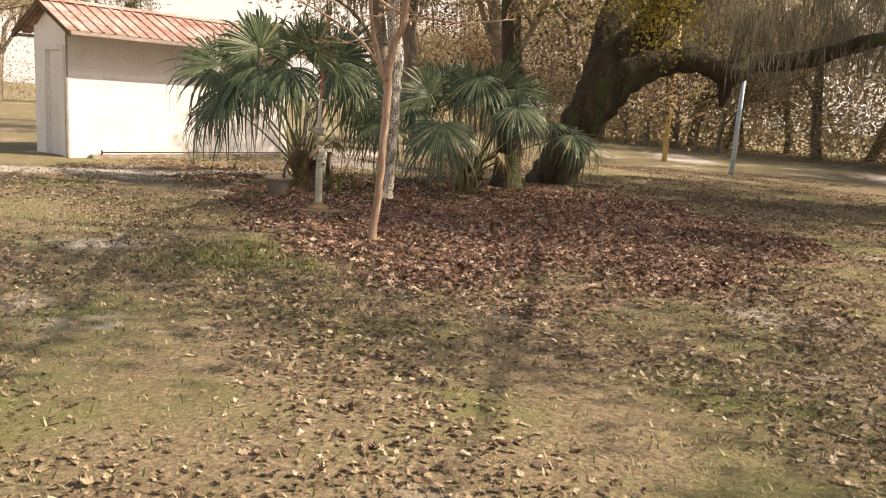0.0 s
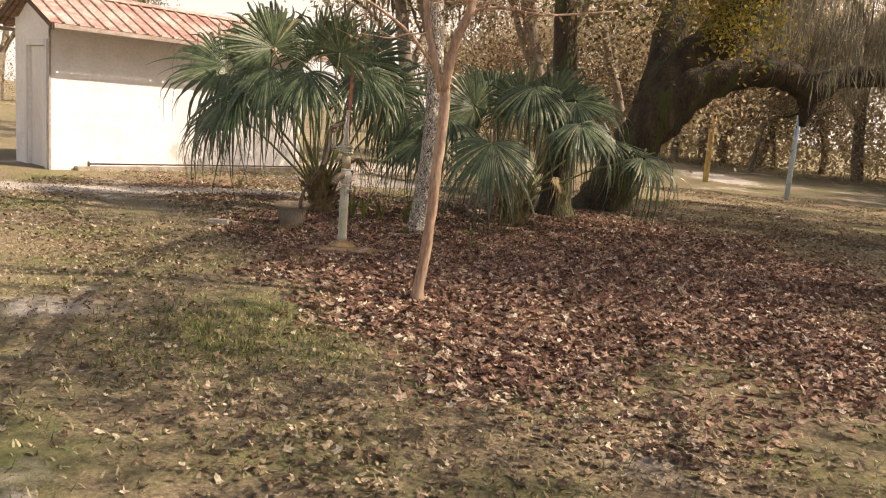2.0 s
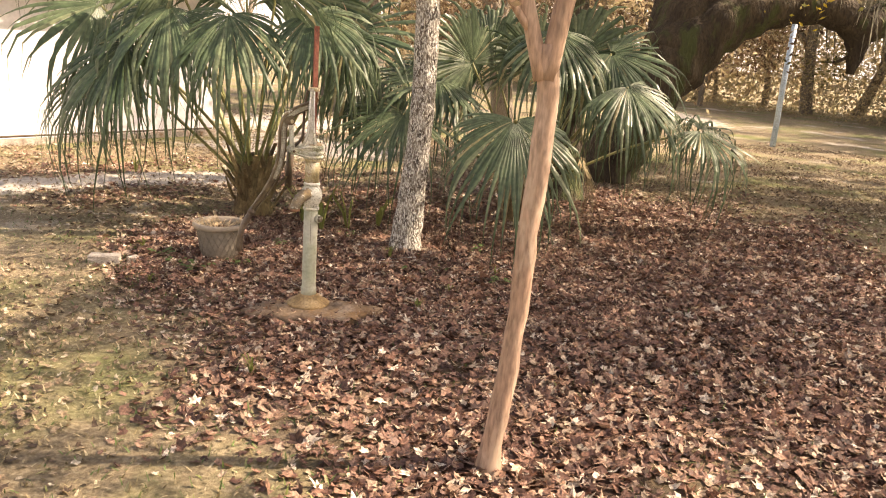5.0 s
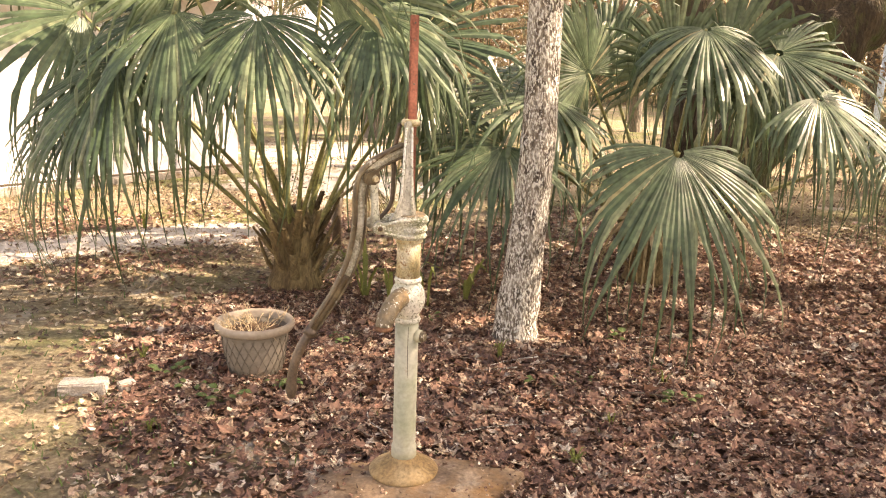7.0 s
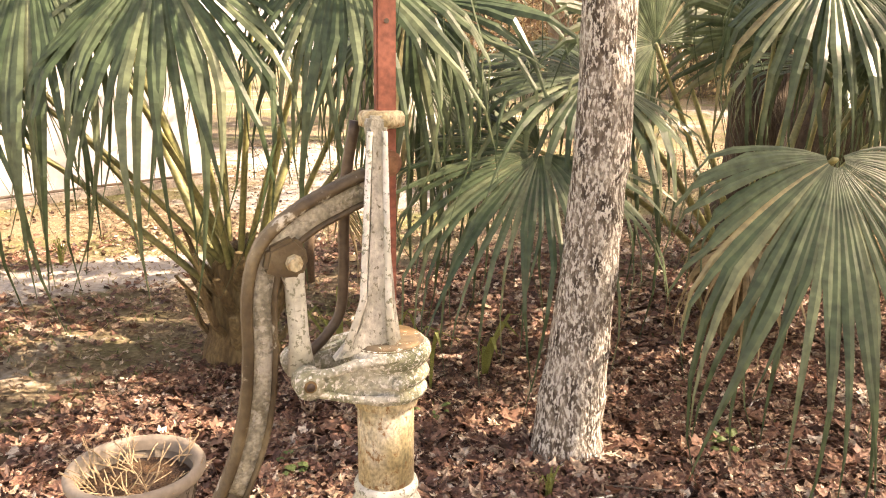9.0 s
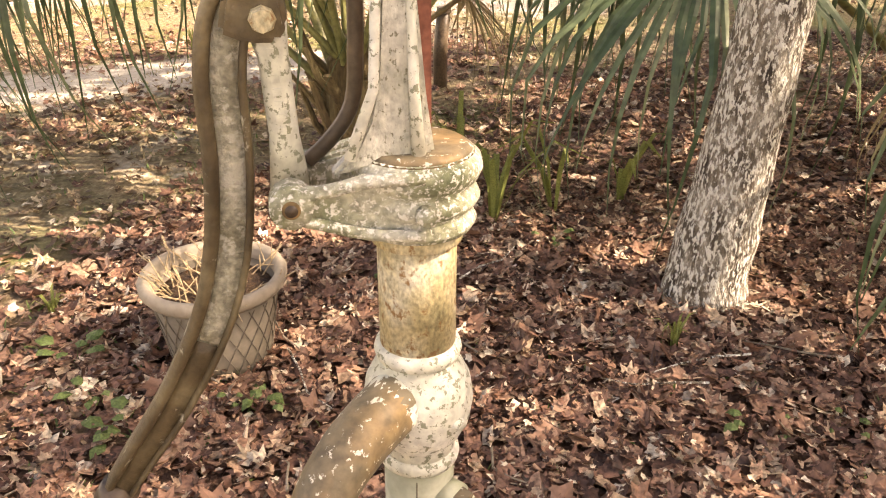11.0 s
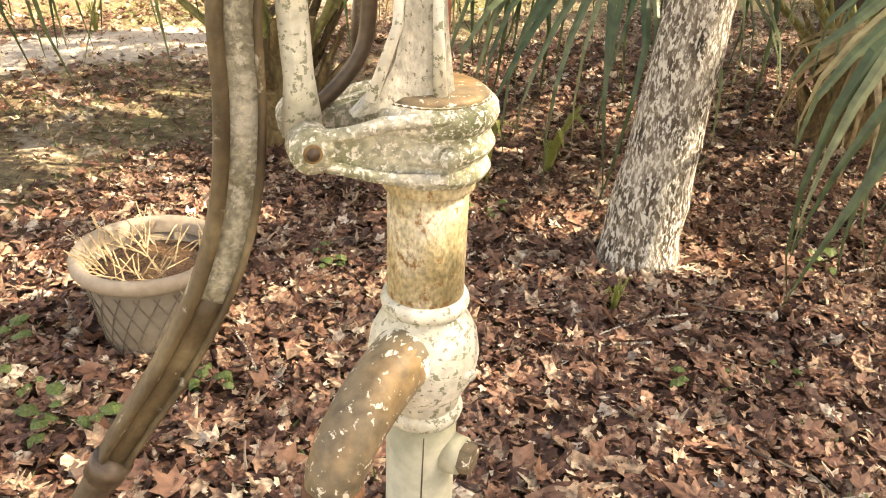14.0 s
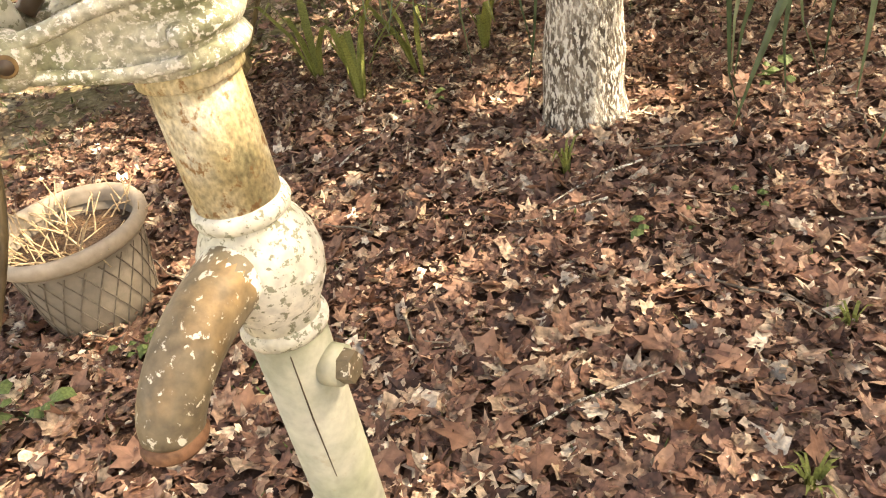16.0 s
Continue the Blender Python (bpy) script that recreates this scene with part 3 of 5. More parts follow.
# ---- shed ----
def build_shed():
    u = Vector((0.63, 0.776, 0)).normalized()
    ang = math.degrees(math.atan2(u.y, u.x))
    shed = thing("shed", pose(-6.98, 13.78, 0, 0, 0, ang), "small white block shed with a rusty red metal gable roof", "shed")
    L, W, H, R, T = 4.7, 1.38, 2.3, 2.72, 0.14
    # walls: the long front lies along local x at y 0, the door end at x 0
    part("long_wall", box(0, L, 0, T, -0.05, H), M_PLASTER, shed)
    part("long_wall", box(0, L, W - T, W, -0.05, H), M_PLASTER, shed)
    part("end_wall", extrude_outline([(T + 0.002, -0.05), (W - T - 0.002, -0.05), (W - T - 0.002, H), (W / 2, R - 0.1), (T + 0.002, H)], 0, T), M_PLASTER, shed).matrix_basis = pose(L, 0, 0, 0, 0, 90)
    d0, d1, dh = 0.16, 0.86, 1.86
    bm = extrude_outline([(T + 0.002, -0.05), (d0, -0.05), (d0, dh), (d1, dh), (d1, -0.05), (W - T - 0.002, -0.05), (W - T - 0.002, H), (W / 2, R - 0.1), (T + 0.002, H)], 0, T)
    part("end_wall", bm, M_PLASTER, shed).matrix_basis = pose(T, 0, 0, 0, 0, 90)
    door = part("door", box(0.05, 0.09, d0 + 0.004, d1 - 0.004, 0.0, dh - 0.004, 0.004), M_DOOR, shed, "plain white painted door, shut")
    part("handle", box(0.02, 0.05, d0 + 0.06, d0 + 0.09, 0.92, 1.0, 0.006), M_RUST, door)
    for y0, y1, z0, z1 in ((d0 - 0.09, d0, 0, dh + 0.09), (d1, d1 + 0.09, 0, dh + 0.09), (d0, d1, dh, dh + 0.09)):
        part("door_trim", box(-0.025, 0.0 - 0.002, y0, y1, z0, z1, 0.004), M_DOOR, shed)
    part("corner_board", box(-0.018, 0.016, -0.016, -0.003, 0, H - 0.15, 0.003), M_FASCIA, shed)
    # roof slopes of ribbed sheet
    over, ends, mid = 0.56, 0.2, W / 2
    for sgn in (-1, 1):
        y_e = mid + sgn * (mid + over)
        z_e = 2.17
        n_rib = 24
        verts, faces = [], []
        xs = []
        for k in range(n_rib):
            x0 = -ends + (L + 2 * ends) * k / n_rib
            w = (L + 2 * ends) / n_rib
            xs += [(x0, 0.0), (x0 + w * 0.72, 0.0), (x0 + w * 0.78, 0.028), (x0 + w * 0.92, 0.028), (x0 + w * 0.98, 0.0)]
        xs.append((L + ends, 0.0))
        for x, h in xs:
            verts += [(x, mid, R + h), (x, y_e, z_e + h), (x, mid, R + h - 0.006), (x, y_e, z_e + h - 0.006)]
        for k in range(len(xs) - 1):
            a = 4 * k
            faces += [(a, a + 1, a + 5, a + 4), (a + 2, a + 6, a + 7, a + 3), (a + 1, a + 3, a + 7, a + 5)]
        part("roof_sheet", (verts, faces), M_ROOF, shed, "ribbed metal sheet, red and rust streaked")
        for x in (-ends + 0.02, L + ends - 0.06):
            lo = Vector((0, y_e, z_e - 0.012))
            hi = Vector((0, mid, R - 0.012))
            part("barge_board", ([(x, *lo.yz), (x + 0.03, *lo.yz), (x + 0.03, *hi.yz), (x, *hi.yz), (x, lo.y, lo.z - 0.1), (x + 0.03, lo.y, lo.z - 0.1), (x + 0.03, hi.y, hi.z - 0.1), (x, hi.y, hi.z - 0.1)],
                                 [(0, 1, 2, 3), (4, 7, 6, 5), (0, 4, 5, 1), (1, 5, 6, 2), (2, 6, 7, 3), (3, 7, 4, 0)]), M_RAFTER, shed)
        part("fascia", box(-ends + 0.05, L + ends - 0.06, y_e - 0.012, y_e + 0.012, z_e - 0.075, z_e - 0.014), M_FASCIA, shed)
    part("ridge_cap", ([(-ends, mid - 0.12, R - 0.02), (L + ends, mid - 0.12, R - 0.02), (-ends, mid, R + 0.045), (L + ends, mid, R + 0.045), (-ends, mid + 0.12, R - 0.02), (L + ends, mid + 0.12, R - 0.02)],
                       [(0, 1, 3, 2), (2, 3, 5, 4), (0, 2, 4), (1, 5, 3)]), M_ROOF, shed)
    part("footing", box(0.35, L, -0.16, -0.004, -0.05, 0.06, 0.015), M_CONCRETE, shed, "low grey concrete footing")
    pipe = part("pipe", tube([(0.55, -0.1, 0.1), (L - 0.1, -0.1, 0.085)], [0.014, 0.014], 8), M_GRIP, shed, "dark pipe lying along the wall", True)
    part("pipe_elbow", tube([(0.55, -0.1, 0.06), (0.55, -0.1, 0.14)], [0.02, 0.02], 8), M_GRIP, pipe, "", True)


build_shed()


# ---- trees ----
def clump_cards(centres, per, spread, size, r, flat=0.8):
    """Many small leaves round the given centres, as one cloud of bent quads."""
    c = np.repeat(np.array(centres, float), per, 0)
    k = len(c)
    off = r.normal(0, 1, (k, 3)) * spread * np.array([1, 1, flat])
    p = c + off
    a = r.normal(0, 1, (k, 3))
    a /= np.linalg.norm(a, axis=1)[:, None]
    b = np.cross(a, r.normal(0, 1, (k, 3)))
    b /= np.linalg.norm(b, axis=1)[:, None] + 1e-9
    s = size * r.uniform(0.6, 1.4, k)[:, None]
    v = np.stack([p - a * s, p + b * s * 0.45, p + a * s, p - b * s * 0.45], 1).reshape(-1, 3)
    i = np.arange(k) * 4
    return v, np.stack([i, i + 1, i + 2, i + 3], 1).tolist()


def moss_cards(points, per, length, width, r, sway=0.18):
    """Hanging strands: narrow tapering ribbons below the given points."""
    verts, faces = [], []
    for p in points:
        for _ in range(per):
            x, y = p[0] + r.normal(0, sway), p[1] + r.normal(0, sway)
            z = p[2] + r.normal(0, 0.08)
            ln = length * r.uniform(0.35, 1.3)
            a = r.uniform(0, 6.28)
            w = width * r.uniform(0.5, 1.4)
            dx, dy = math.cos(a) * w, math.sin(a) * w
            o = len(verts)
            jx, jy = r.normal(0, 0.05), r.normal(0, 0.05)
            verts += [(x - dx * 0.3, y - dy * 0.3, z), (x + dx * 0.3, y + dy * 0.3, z), (x + dx + jx, y + dy + jy, z - ln * 0.45), (x - dx + jx, y - dy + jy, z - ln * 0.5), (x + jx * 2, y + jy * 2, z - ln)]
            faces += [(o, o + 1, o + 2, o + 3), (o + 3, o + 2, o + 4)]
    return verts, faces


def branching(base, heading, length, radius, levels, r, spread=0.6, bend=0.15, kids=3, sides=7):
    """Limbs that fork: tubes, and the tips where leaves sit."""
    tubes, tips = [], []

    def grow(p, d, ln, rad, lev):
        pts, rads = [p], [rad]
        q, e = p.copy(), d.copy()
        n = 5
        for i in range(n):
            e = (e + Vector(r.normal(0, bend, 3))).normalized()
            q = q + e * (ln / n)
            pts.append(q.copy())
            rads.append(rad * (1 - 0.45 * (i + 1) / n))
        tubes.append(tube(pts, rads, sides if lev == levels else max(4, sides - 2), False))
        if lev == 0:
            tips.append(tuple(q))
            tips.append(tuple(pts[3]))
            return
        if lev == 1:
            tips.append(tuple(pts[4]))
        for k in range(kids):
            at = pts[-1] if k == 0 else pts[int(r.integers(2, n))]
            f = (e + Vector(r.normal(0, spread, 3)) + Vector((0, 0, 0.12))).normalized()
            grow(at, f, ln * r.uniform(0.55, 0.8), rads[-1] * 0.8, lev - 1)

    grow(Vector(base), Vector(heading).normalized(), length, radius, levels)
    return join(*tubes), tips


def woods_tree(seed, height, radius, leaf, moss, label, per=85, spread=0.55, size=0.075):
    r = np.random.default_rng(seed)
    tr = thing("tree", pose(0, 0, 0), label, "tree", "trees of the woods")
    wood, tips = branching((0, 0, -0.1), (0.05, 0.03, 1), height * 0.45, radius, 3, r, 0.6, 0.1, 3)
    part("trunk", wood, M_BARK, tr, "", True)
    tagged(part("crown", clump_cards(tips, per, spread, size, r), leaf, tr), kind="stuff")
    if moss:
        tagged(part("hanging_moss", moss_cards([tips[i] for i in range(0, len(tips), 2)], 7, 1.1, 0.045, r), M_MOSS, tr), kind="stuff")
    return tr


W1 = woods_tree(1, 11, 0.22, M_WOODS, True, "tall bare-looking tree with thin brown foliage and moss")
W2 = woods_tree(2, 9, 0.17, M_WOODS, False, "slender woodland tree with sparse tan foliage")
W3 = woods_tree(3, 12, 0.26, M_LEAF_LIVE, True, "spreading evergreen tree with dull green foliage and moss", 80, 0.6)
W4 = woods_tree(4, 6, 0.10, M_LEAF_BROWN, False, "small understory tree with rusty brown foliage", 80, 0.5, 0.05)
WOODS = [W1, W2, W3, W4]
spots = []
wr = np.random.default_rng(21)
for k in range(70):
    x = -2 + 44 * wr.random()
    y = max(8.0, 47 - 1.15 * x) + wr.uniform(-2, 10) + (4 if x > 14 else 0)
    spots.append((x, y))
for k in range(14):
    spots.append((wr.uniform(-42, -22), wr.uniform(34, 50)))
for k in range(5):
    spots.append((wr.uniform(-16, -4), wr.uniform(80, 100)))
for k in range(12):
    a = wr.uniform(3.3, 6.1)
    spots.append((26 * math.cos(a), 6 + 26 * math.sin(a)))
# Five trees added beyond the right edge of view to shade the yard.
spots += [(13.5, 16.0), (15.5, 20.5), (13.0, 11.0), (16.5, 25.0), (14.0, 13.5)]
spots[4:4] = [(-1.4, 21.5), (1.2, 23.0), (-0.2, 27.0), (3.5, 26.0), (-2.5, 22.5), (-3.2, 27.0)]
for k, (x, y) in enumerate(spots):
    m = pose(x, y, 0, 0, 0, wr.uniform(0, 360))
    if k < 4:
        WOODS[k].matrix_world = m
        made = WOODS[k]
    else:
        made = copy_thing(WOODS[2 if k >= len(spots) - 5 else int(wr.integers(0, 4))], m)
        s = wr.uniform(0.8, 1.25)
        made.scale = (s, s, s)


def build_brush():
    r = np.random.default_rng(5)
    c = []
    for _ in range(1000):
        x = r.uniform(-1, 46)
        c.append((x, max(10.0, 46 - 1.15 * x) + r.uniform(-1, 8), r.uniform(0.0, 1) ** 1.5 * 7.0 + 0.2))
    for _ in range(120):
        c.append((r.uniform(-40, -12), r.uniform(36, 50), r.uniform(0.2, 2.5)))
    for _ in range(80):
        c.append((r.uniform(-16, 0), r.uniform(60, 70), r.uniform(0.2, 2.4)))
    far = []
    for _ in range(620):
        x = r.uniform(-1, 54)
        far.append((x, max(14.0, 55 - 1.15 * x) + r.uniform(0, 9), r.uniform(0.0, 1.0) ** 1.3 * 9.0 + 0.3))
    tagged(part("distant_brush", clump_cards(far, 230, 1.4, 0.12, r), M_WOODS), "hazy tan thicket deep in the woods", "brush", kind="stuff")
    tagged(part("woodland_brush", clump_cards(c, 170, 0.8, 0.055, r), M_WOODS), "dense tan and olive brush along the wood's edge", "brush", kind="stuff")


build_brush()


def build_oak():
    r = np.random.default_rng(12)
    oak = thing("oak_tree", pose(1.75, 15.3, 0), "massive live oak with dark sweeping limbs and hanging moss", "tree")
    o = Vector((1.75, 15.3, 0))

    def limb(points, radii, name="limb"):
        pts = smooth_path([Vector(p) - o for p in points], 5)
        n = len(pts)
        rad = [float(np.interp(i / (n - 1) * (len(radii) - 1), range(len(radii)), radii)) for i in range(n)]
        rad = [q * (1 + 0.08 * math.sin(i * 1.9)) for i, q in enumerate(rad)]
        return part(name, tube(pts, rad, 14), M_OAK, oak, "", True)

    limb([(1.62, 15.5, -0.25), (1.66, 15.45, 0.02), (1.78, 15.3, 0.4), (1.95, 15.15, 0.9), (2.2, 15.1, 1.4), (2.56, 15.1, 1.88)], [0.56, 0.48, 0.40, 0.37, 0.38, 0.40], "trunk")
    limb([(2.3, 15.1, 1.5), (2.64, 15.05, 1.92), (3.1, 15.0, 2.2), (3.6, 14.95, 2.35), (4.14, 14.9, 2.36), (4.6, 14.9, 2.17), (5.0, 15.1, 2.4), (5.48, 15.1, 2.45), (6.0, 15.0, 2.53), (7.0, 14.6, 2.9), (8.4, 14.2, 3.1)],
         [0.40, 0.36, 0.29, 0.23, 0.215, 0.22, 0.175, 0.165, 0.15, 0.12, 0.07])
    limb([(4.5, 14.9, 2.2), (4.54, 14.88, 1.92), (4.5, 14.86, 1.6)], [0.2, 0.13, 0.05], "stub")
    limb([(4.52, 14.88, 1.85), (4.3, 14.86, 1.74), (4.1, 14.84, 1.72)], [0.03, 0.018, 0.008], "twig")
    limb([(2.3, 15.15, 1.6), (2.6, 15.3, 2.2), (3.16, 15.3, 2.85), (3.66, 15.3, 3.45), (4.3, 15.3, 4.3), (5.2, 15.0, 5.4), (6.5, 14.5, 6.4)], [0.42, 0.40, 0.36, 0.31, 0.25, 0.18, 0.08])
    limb([(4.1, 15.3, 4.1), (3.4, 14.6, 4.9), (2.4, 13.4, 5.4), (1.4, 11.8, 5.8), (0.6, 10.0, 6.0)], [0.14, 0.1, 0.07, 0.05, 0.03])
    # Two thin limbs added out of view among the shading clumps.
    limb([(7.4, 9.3, 6.0), (7.4, 7.0, 6.1), (7.0, 4.5, 6.0), (6.4, 2.2, 5.8)], [0.03, 0.028, 0.02, 0.012])
    limb([(2.8, 9.0, 5.4), (3.4, 7.0, 5.7), (4.2, 5.0, 5.8), (4.6, 3.2, 5.8)], [0.03, 0.028, 0.02, 0.012])
    limb([(2.3, 15.3, 1.8), (2.6, 16.2, 3.2), (3.2, 17.4, 4.6), (3.6, 18.6, 6.0)], [0.3, 0.25, 0.18, 0.08])
    limb([(3.6, 15.2, 3.4), (3.6, 13.8, 4.2), (3.4, 12.0, 4.9), (3.0, 10.0, 5.3), (2.6, 8.4, 5.5)], [0.13, 0.1, 0.07, 0.05, 0.03])
    limb([(5.2, 15.0, 5.4), (6.2, 13.2, 5.8), (7.0, 11.2, 6.0), (7.4, 9.2, 6.0)], [0.12, 0.08, 0.06, 0.03])
    # Limb added out of view to carry the clumps that shade the pump.
    limb([(5.6, 14.3, 5.6), (5.3, 12.9, 5.9), (5.1, 11.6, 6.1), (4.8, 10.4, 6.2)], [0.09, 0.07, 0.045, 0.02])
    tips, moss = [], []

    def sunward(gx, gy, z):
        """The point at height z on the sun's line to a spot on the ground."""
        k = z / math.tan(SUN_EL)
        return (gx + SUN_TO.x * k - o.x, gy + SUN_TO.y * k - o.y, z)

    def gap(gx, gy):
        """Where the sun comes through the crown."""
        return (((gx + 0.4) / 2.1) ** 2 + ((gy - 2.9) / 1.15) ** 2 < 1 or ((gx + 4.1) / 1.4) ** 2 + ((gy - 7.9) / 1.1) ** 2 < 1
                or ((gx - 0.15) / 0.75) ** 2 + ((gy - 10.6) / 0.5) ** 2 < 1 or (gx < -3.0 and 11.0 < gy < 15.6)
                or (abs(gx) < 2.2 and 6.0 < gy < 8.8 and math.sin(5.3 * gx + 3.1 * gy) > -0.3))

    # Crown clumps added overhead, mostly out of view, placed by where their shade falls.
    for _ in range(250):
        a, q = r.uniform(0, 6.28), math.sqrt(r.random())
        z = 4.6 + 2.6 * (1 - q * q) + r.normal(0, 0.6)
        gx, gy = -2.1 + 5.4 * q * math.cos(a), 10.9 + 5.6 * q * math.sin(a)
        if gy < 13.4 and not gap(gx, gy):
            tips.append(sunward(gx, gy, z))
    for _ in range(420):
        a, q = r.uniform(0, 6.28), math.sqrt(r.random())
        z = 5.2 + 1.6 * (1 - q * q) + r.normal(0, 0.5)
        gx, gy = -0.8 + 4.6 * q * math.cos(a), 3.9 + 5.6 * q * math.sin(a)
        if not gap(gx, gy):
            tips.append(sunward(gx, gy, z))
    # Extra unseen clumps that shade the ground round the pump.
    for _ in range(46):
        tips.append(sunward(-1.2 + r.normal(0, 0.8), 9.6 + r.normal(0, 0.6), 6.1 + r.normal(0, 0.3)))
    # Extra unseen clumps that shade the far part of the shed's long wall.
    for _ in range(44):
        tips.append(sunward(r.uniform(-6.6, -3.4), r.uniform(15.6, 17.8), r.uniform(6.4, 7.6)))
    for _ in range(22):
        tips.append((r.uniform(0.4, 3.2) - o.x, r.uniform(13.5, 15.0) - o.y, r.uniform(2.9, 4.2)))
    tagged(part("crown", clump_cards(tips, 75, 0.42, 0.055, r), M_LEAF_LIVE, oak), kind="stuff")
    low = [(r.uniform(-0.6, 4.4) - o.x, r.uniform(16.0, 18.5) - o.y, r.uniform(1.7, 5.0)) for _ in range(80)]
    tagged(part("rear_foliage", clump_cards(low, 110, 0.4, 0.04, r), M_LEAF_BROWN, oak, "rusty brown foliage behind the trunk"), kind="stuff")
    sprig = [(4.12 + r.normal(0, 0.14) - o.x, 14.86 + r.normal(0, 0.1) - o.y, 1.7 + r.normal(0, 0.12)) for _ in range(9)]
    tagged(part("leafy_sprig", clump_cards(sprig, 18, 0.08, 0.03, r), M_LEAF_LIVE, oak, "small dark leafy sprig on the stub"), kind="stuff")
    yel = [(2.95 + r.normal(0, 0.42) - o.x, 14.2 + r.normal(0, 0.3) - o.y, 3.2 + r.normal(0, 0.3)) for _ in range(38)]
    tagged(part("yellow_foliage", clump_cards(yel, 60, 0.2, 0.034, r), M_LEAF_YELLOW, oak, "clusters of sunlit yellow leaves"), kind="stuff")
    for t in np.linspace(0.28, 1, 22):
        moss.append((3.0 + 5.4 * t - o.x, 14.9 - 0.6 * t - o.y + r.normal(0, 0.1), 2.25 + 0.8 * t))
    for _ in range(80):
        moss.append((r.uniform(2.8, 9) - o.x, r.uniform(13, 18) - o.y, r.uniform(3.2, 5.2)))
    tagged(part("hanging_moss", moss_cards(moss, 16, 0.55, 0.0085, r), M_MOSS, oak, "grey hanging moss"), kind="stuff")
    veil = [(r.uniform(3.9, 10.0) - o.x, r.uniform(15.4, 18.5) - o.y, r.uniform(2.7, 5.4)) for _ in range(90)]
    tagged(part("moss_curtain", moss_cards(veil, 90, 1.0, 0.005, r, 0.11), M_MOSS, oak, "long grey-beige curtains of hanging moss"), kind="stuff")


build_oak()


def trunk_tree(name, points, radii, material, label, sides=18, n=6):
    o = Vector((points[0][0], points[0][1], 0))
    t = thing(name, Matrix.Translation(o), label, "tree")
    pts = smooth_path([Vector(p) - o for p in points], n)
    k = len(pts)
    rad = [float(np.interp(i / (k - 1) * (len(radii) - 1), range(len(radii)), radii)) for i in range(k)]
    v, f = tube(pts, rad, sides)
    v = [q + Vector((noise.noise(q * 7), noise.noise(q * 7 + Vector((9, 0, 0))), 0)) * 0.012 for q in v]
    part("trunk", (v, f), material, t, "", True)
    return t, o


def build_lichen_tree():
    r = np.random.default_rng(31)
    t, o = trunk_tree("sweetgum_tree", [(-1.0, 11.02, -0.1), (-1.0, 11.02, 0.1), (-0.965, 11.02, 0.6), (-0.94, 11.02, 1.1), (-0.945, 11.03, 1.8), (-1.0, 11.03, 2.6), (-0.98, 11.0, 3.4), (-0.9, 11.0, 5.2)],
                      [0.155, 0.122, 0.098, 0.093, 0.09, 0.086, 0.08, 0.06], M_LICHEN, "straight tree with bark blotched by pale lichen", 24, 8)
    tubes, tips = [], []
    for k in range(7):
        a = r.uniform(0, 6.28)
        w, tp = branching((0.05, 0.05, 2.9 + 0.33 * k), (math.cos(a), math.sin(a), 0.6), 1.0, 0.03, 2, r, 0.5, 0.15, 3, 6)
        tubes.append(w)
        tips += tp
    part("limbs", join(*tubes), M_LICHEN, t, "", True)
    part("crown", clump_cards(tips, 9, 0.2, 0.045, r), M_LEAF_BROWN, t)


build_lichen_tree()


def build_myrtle():
    r = np.random.default_rng(8)
    t, o = trunk_tree("crape_myrtle", [(-0.630, 7.85, -0.08), (-0.620, 7.85, 0.1), (-0.580, 7.85, 0.5), (-0.560, 7.85, 0.95), (-0.540, 7.85, 1.35), (-0.555, 7.85, 1.62)],
                      [0.054, 0.043, 0.038, 0.037, 0.038, 0.038], M_MYRTLE, "young crape myrtle with smooth peeling tan bark", 16, 6)

    t.matrix_world = Matrix.Translation(o + Vector((-0.045, -0.2, 0)))

    def stem(points, radii):
        pts = smooth_path([Vector(p) - o for p in points], 5)
        k = len(pts)
        rad = [float(np.interp(i / (k - 1) * (len(radii) - 1), range(len(radii)), radii)) for i in range(k)]
        part("limb", tube(pts, rad, 10), M_MYRTLE, t, "", True)
        return pts

    ends = [stem([(-0.57, 7.85, 1.5), (-0.66, 7.85, 1.8), (-0.71, 7.85, 2.0), (-0.78, 7.86, 2.6), (-0.8, 7.9, 3.2)], [0.03, 0.026, 0.022, 0.017, 0.011]),
            stem([(-0.555, 7.85, 1.5), (-0.5, 7.85, 1.85), (-0.41, 7.85, 2.11), (-0.44, 7.84, 2.6), (-0.4, 7.8, 3.2)], [0.036, 0.034, 0.032, 0.022, 0.013]),
            stem([(-0.41, 7.85, 2.1), (-0.6, 7.8, 2.2), (-0.85, 7.7, 2.36), (-1.2, 7.6, 2.6)], [0.018, 0.015, 0.011, 0.006]),
            stem([(-0.42, 7.85, 2.06), (-0.2, 7.9, 2.1), (0.1, 7.95, 2.08), (0.6, 8.0, 2.15)], [0.015, 0.012, 0.009, 0.005]),
            stem([(-0.62, 7.85, 1.65), (-0.85, 7.75, 1.9), (-1.2, 7.65, 2.1), (-1.5, 7.6, 2.2)], [0.014, 0.011, 0.008, 0.004])]
    tubes, tips = [], []
    for pts in ends:
        for q in pts[8::3]:
            w, tp = branching(q, r.normal(0, 1, 3) + (0, 0, 0.5), 0.35, 0.006, 1, r, 0.7, 0.2, 3, 5)
            tubes.append(w)
            tips += tp
    tagged(part("twig_growth", join(*tubes), M_MYRTLE, t), kind="stuff")
    tagged(part("withered_foliage", clump_cards(tips, 5, 0.1, 0.022, r), M_LEAF_BROWN, t, "sparse withered brown leaves and seed heads"), kind="stuff")


build_myrtle()


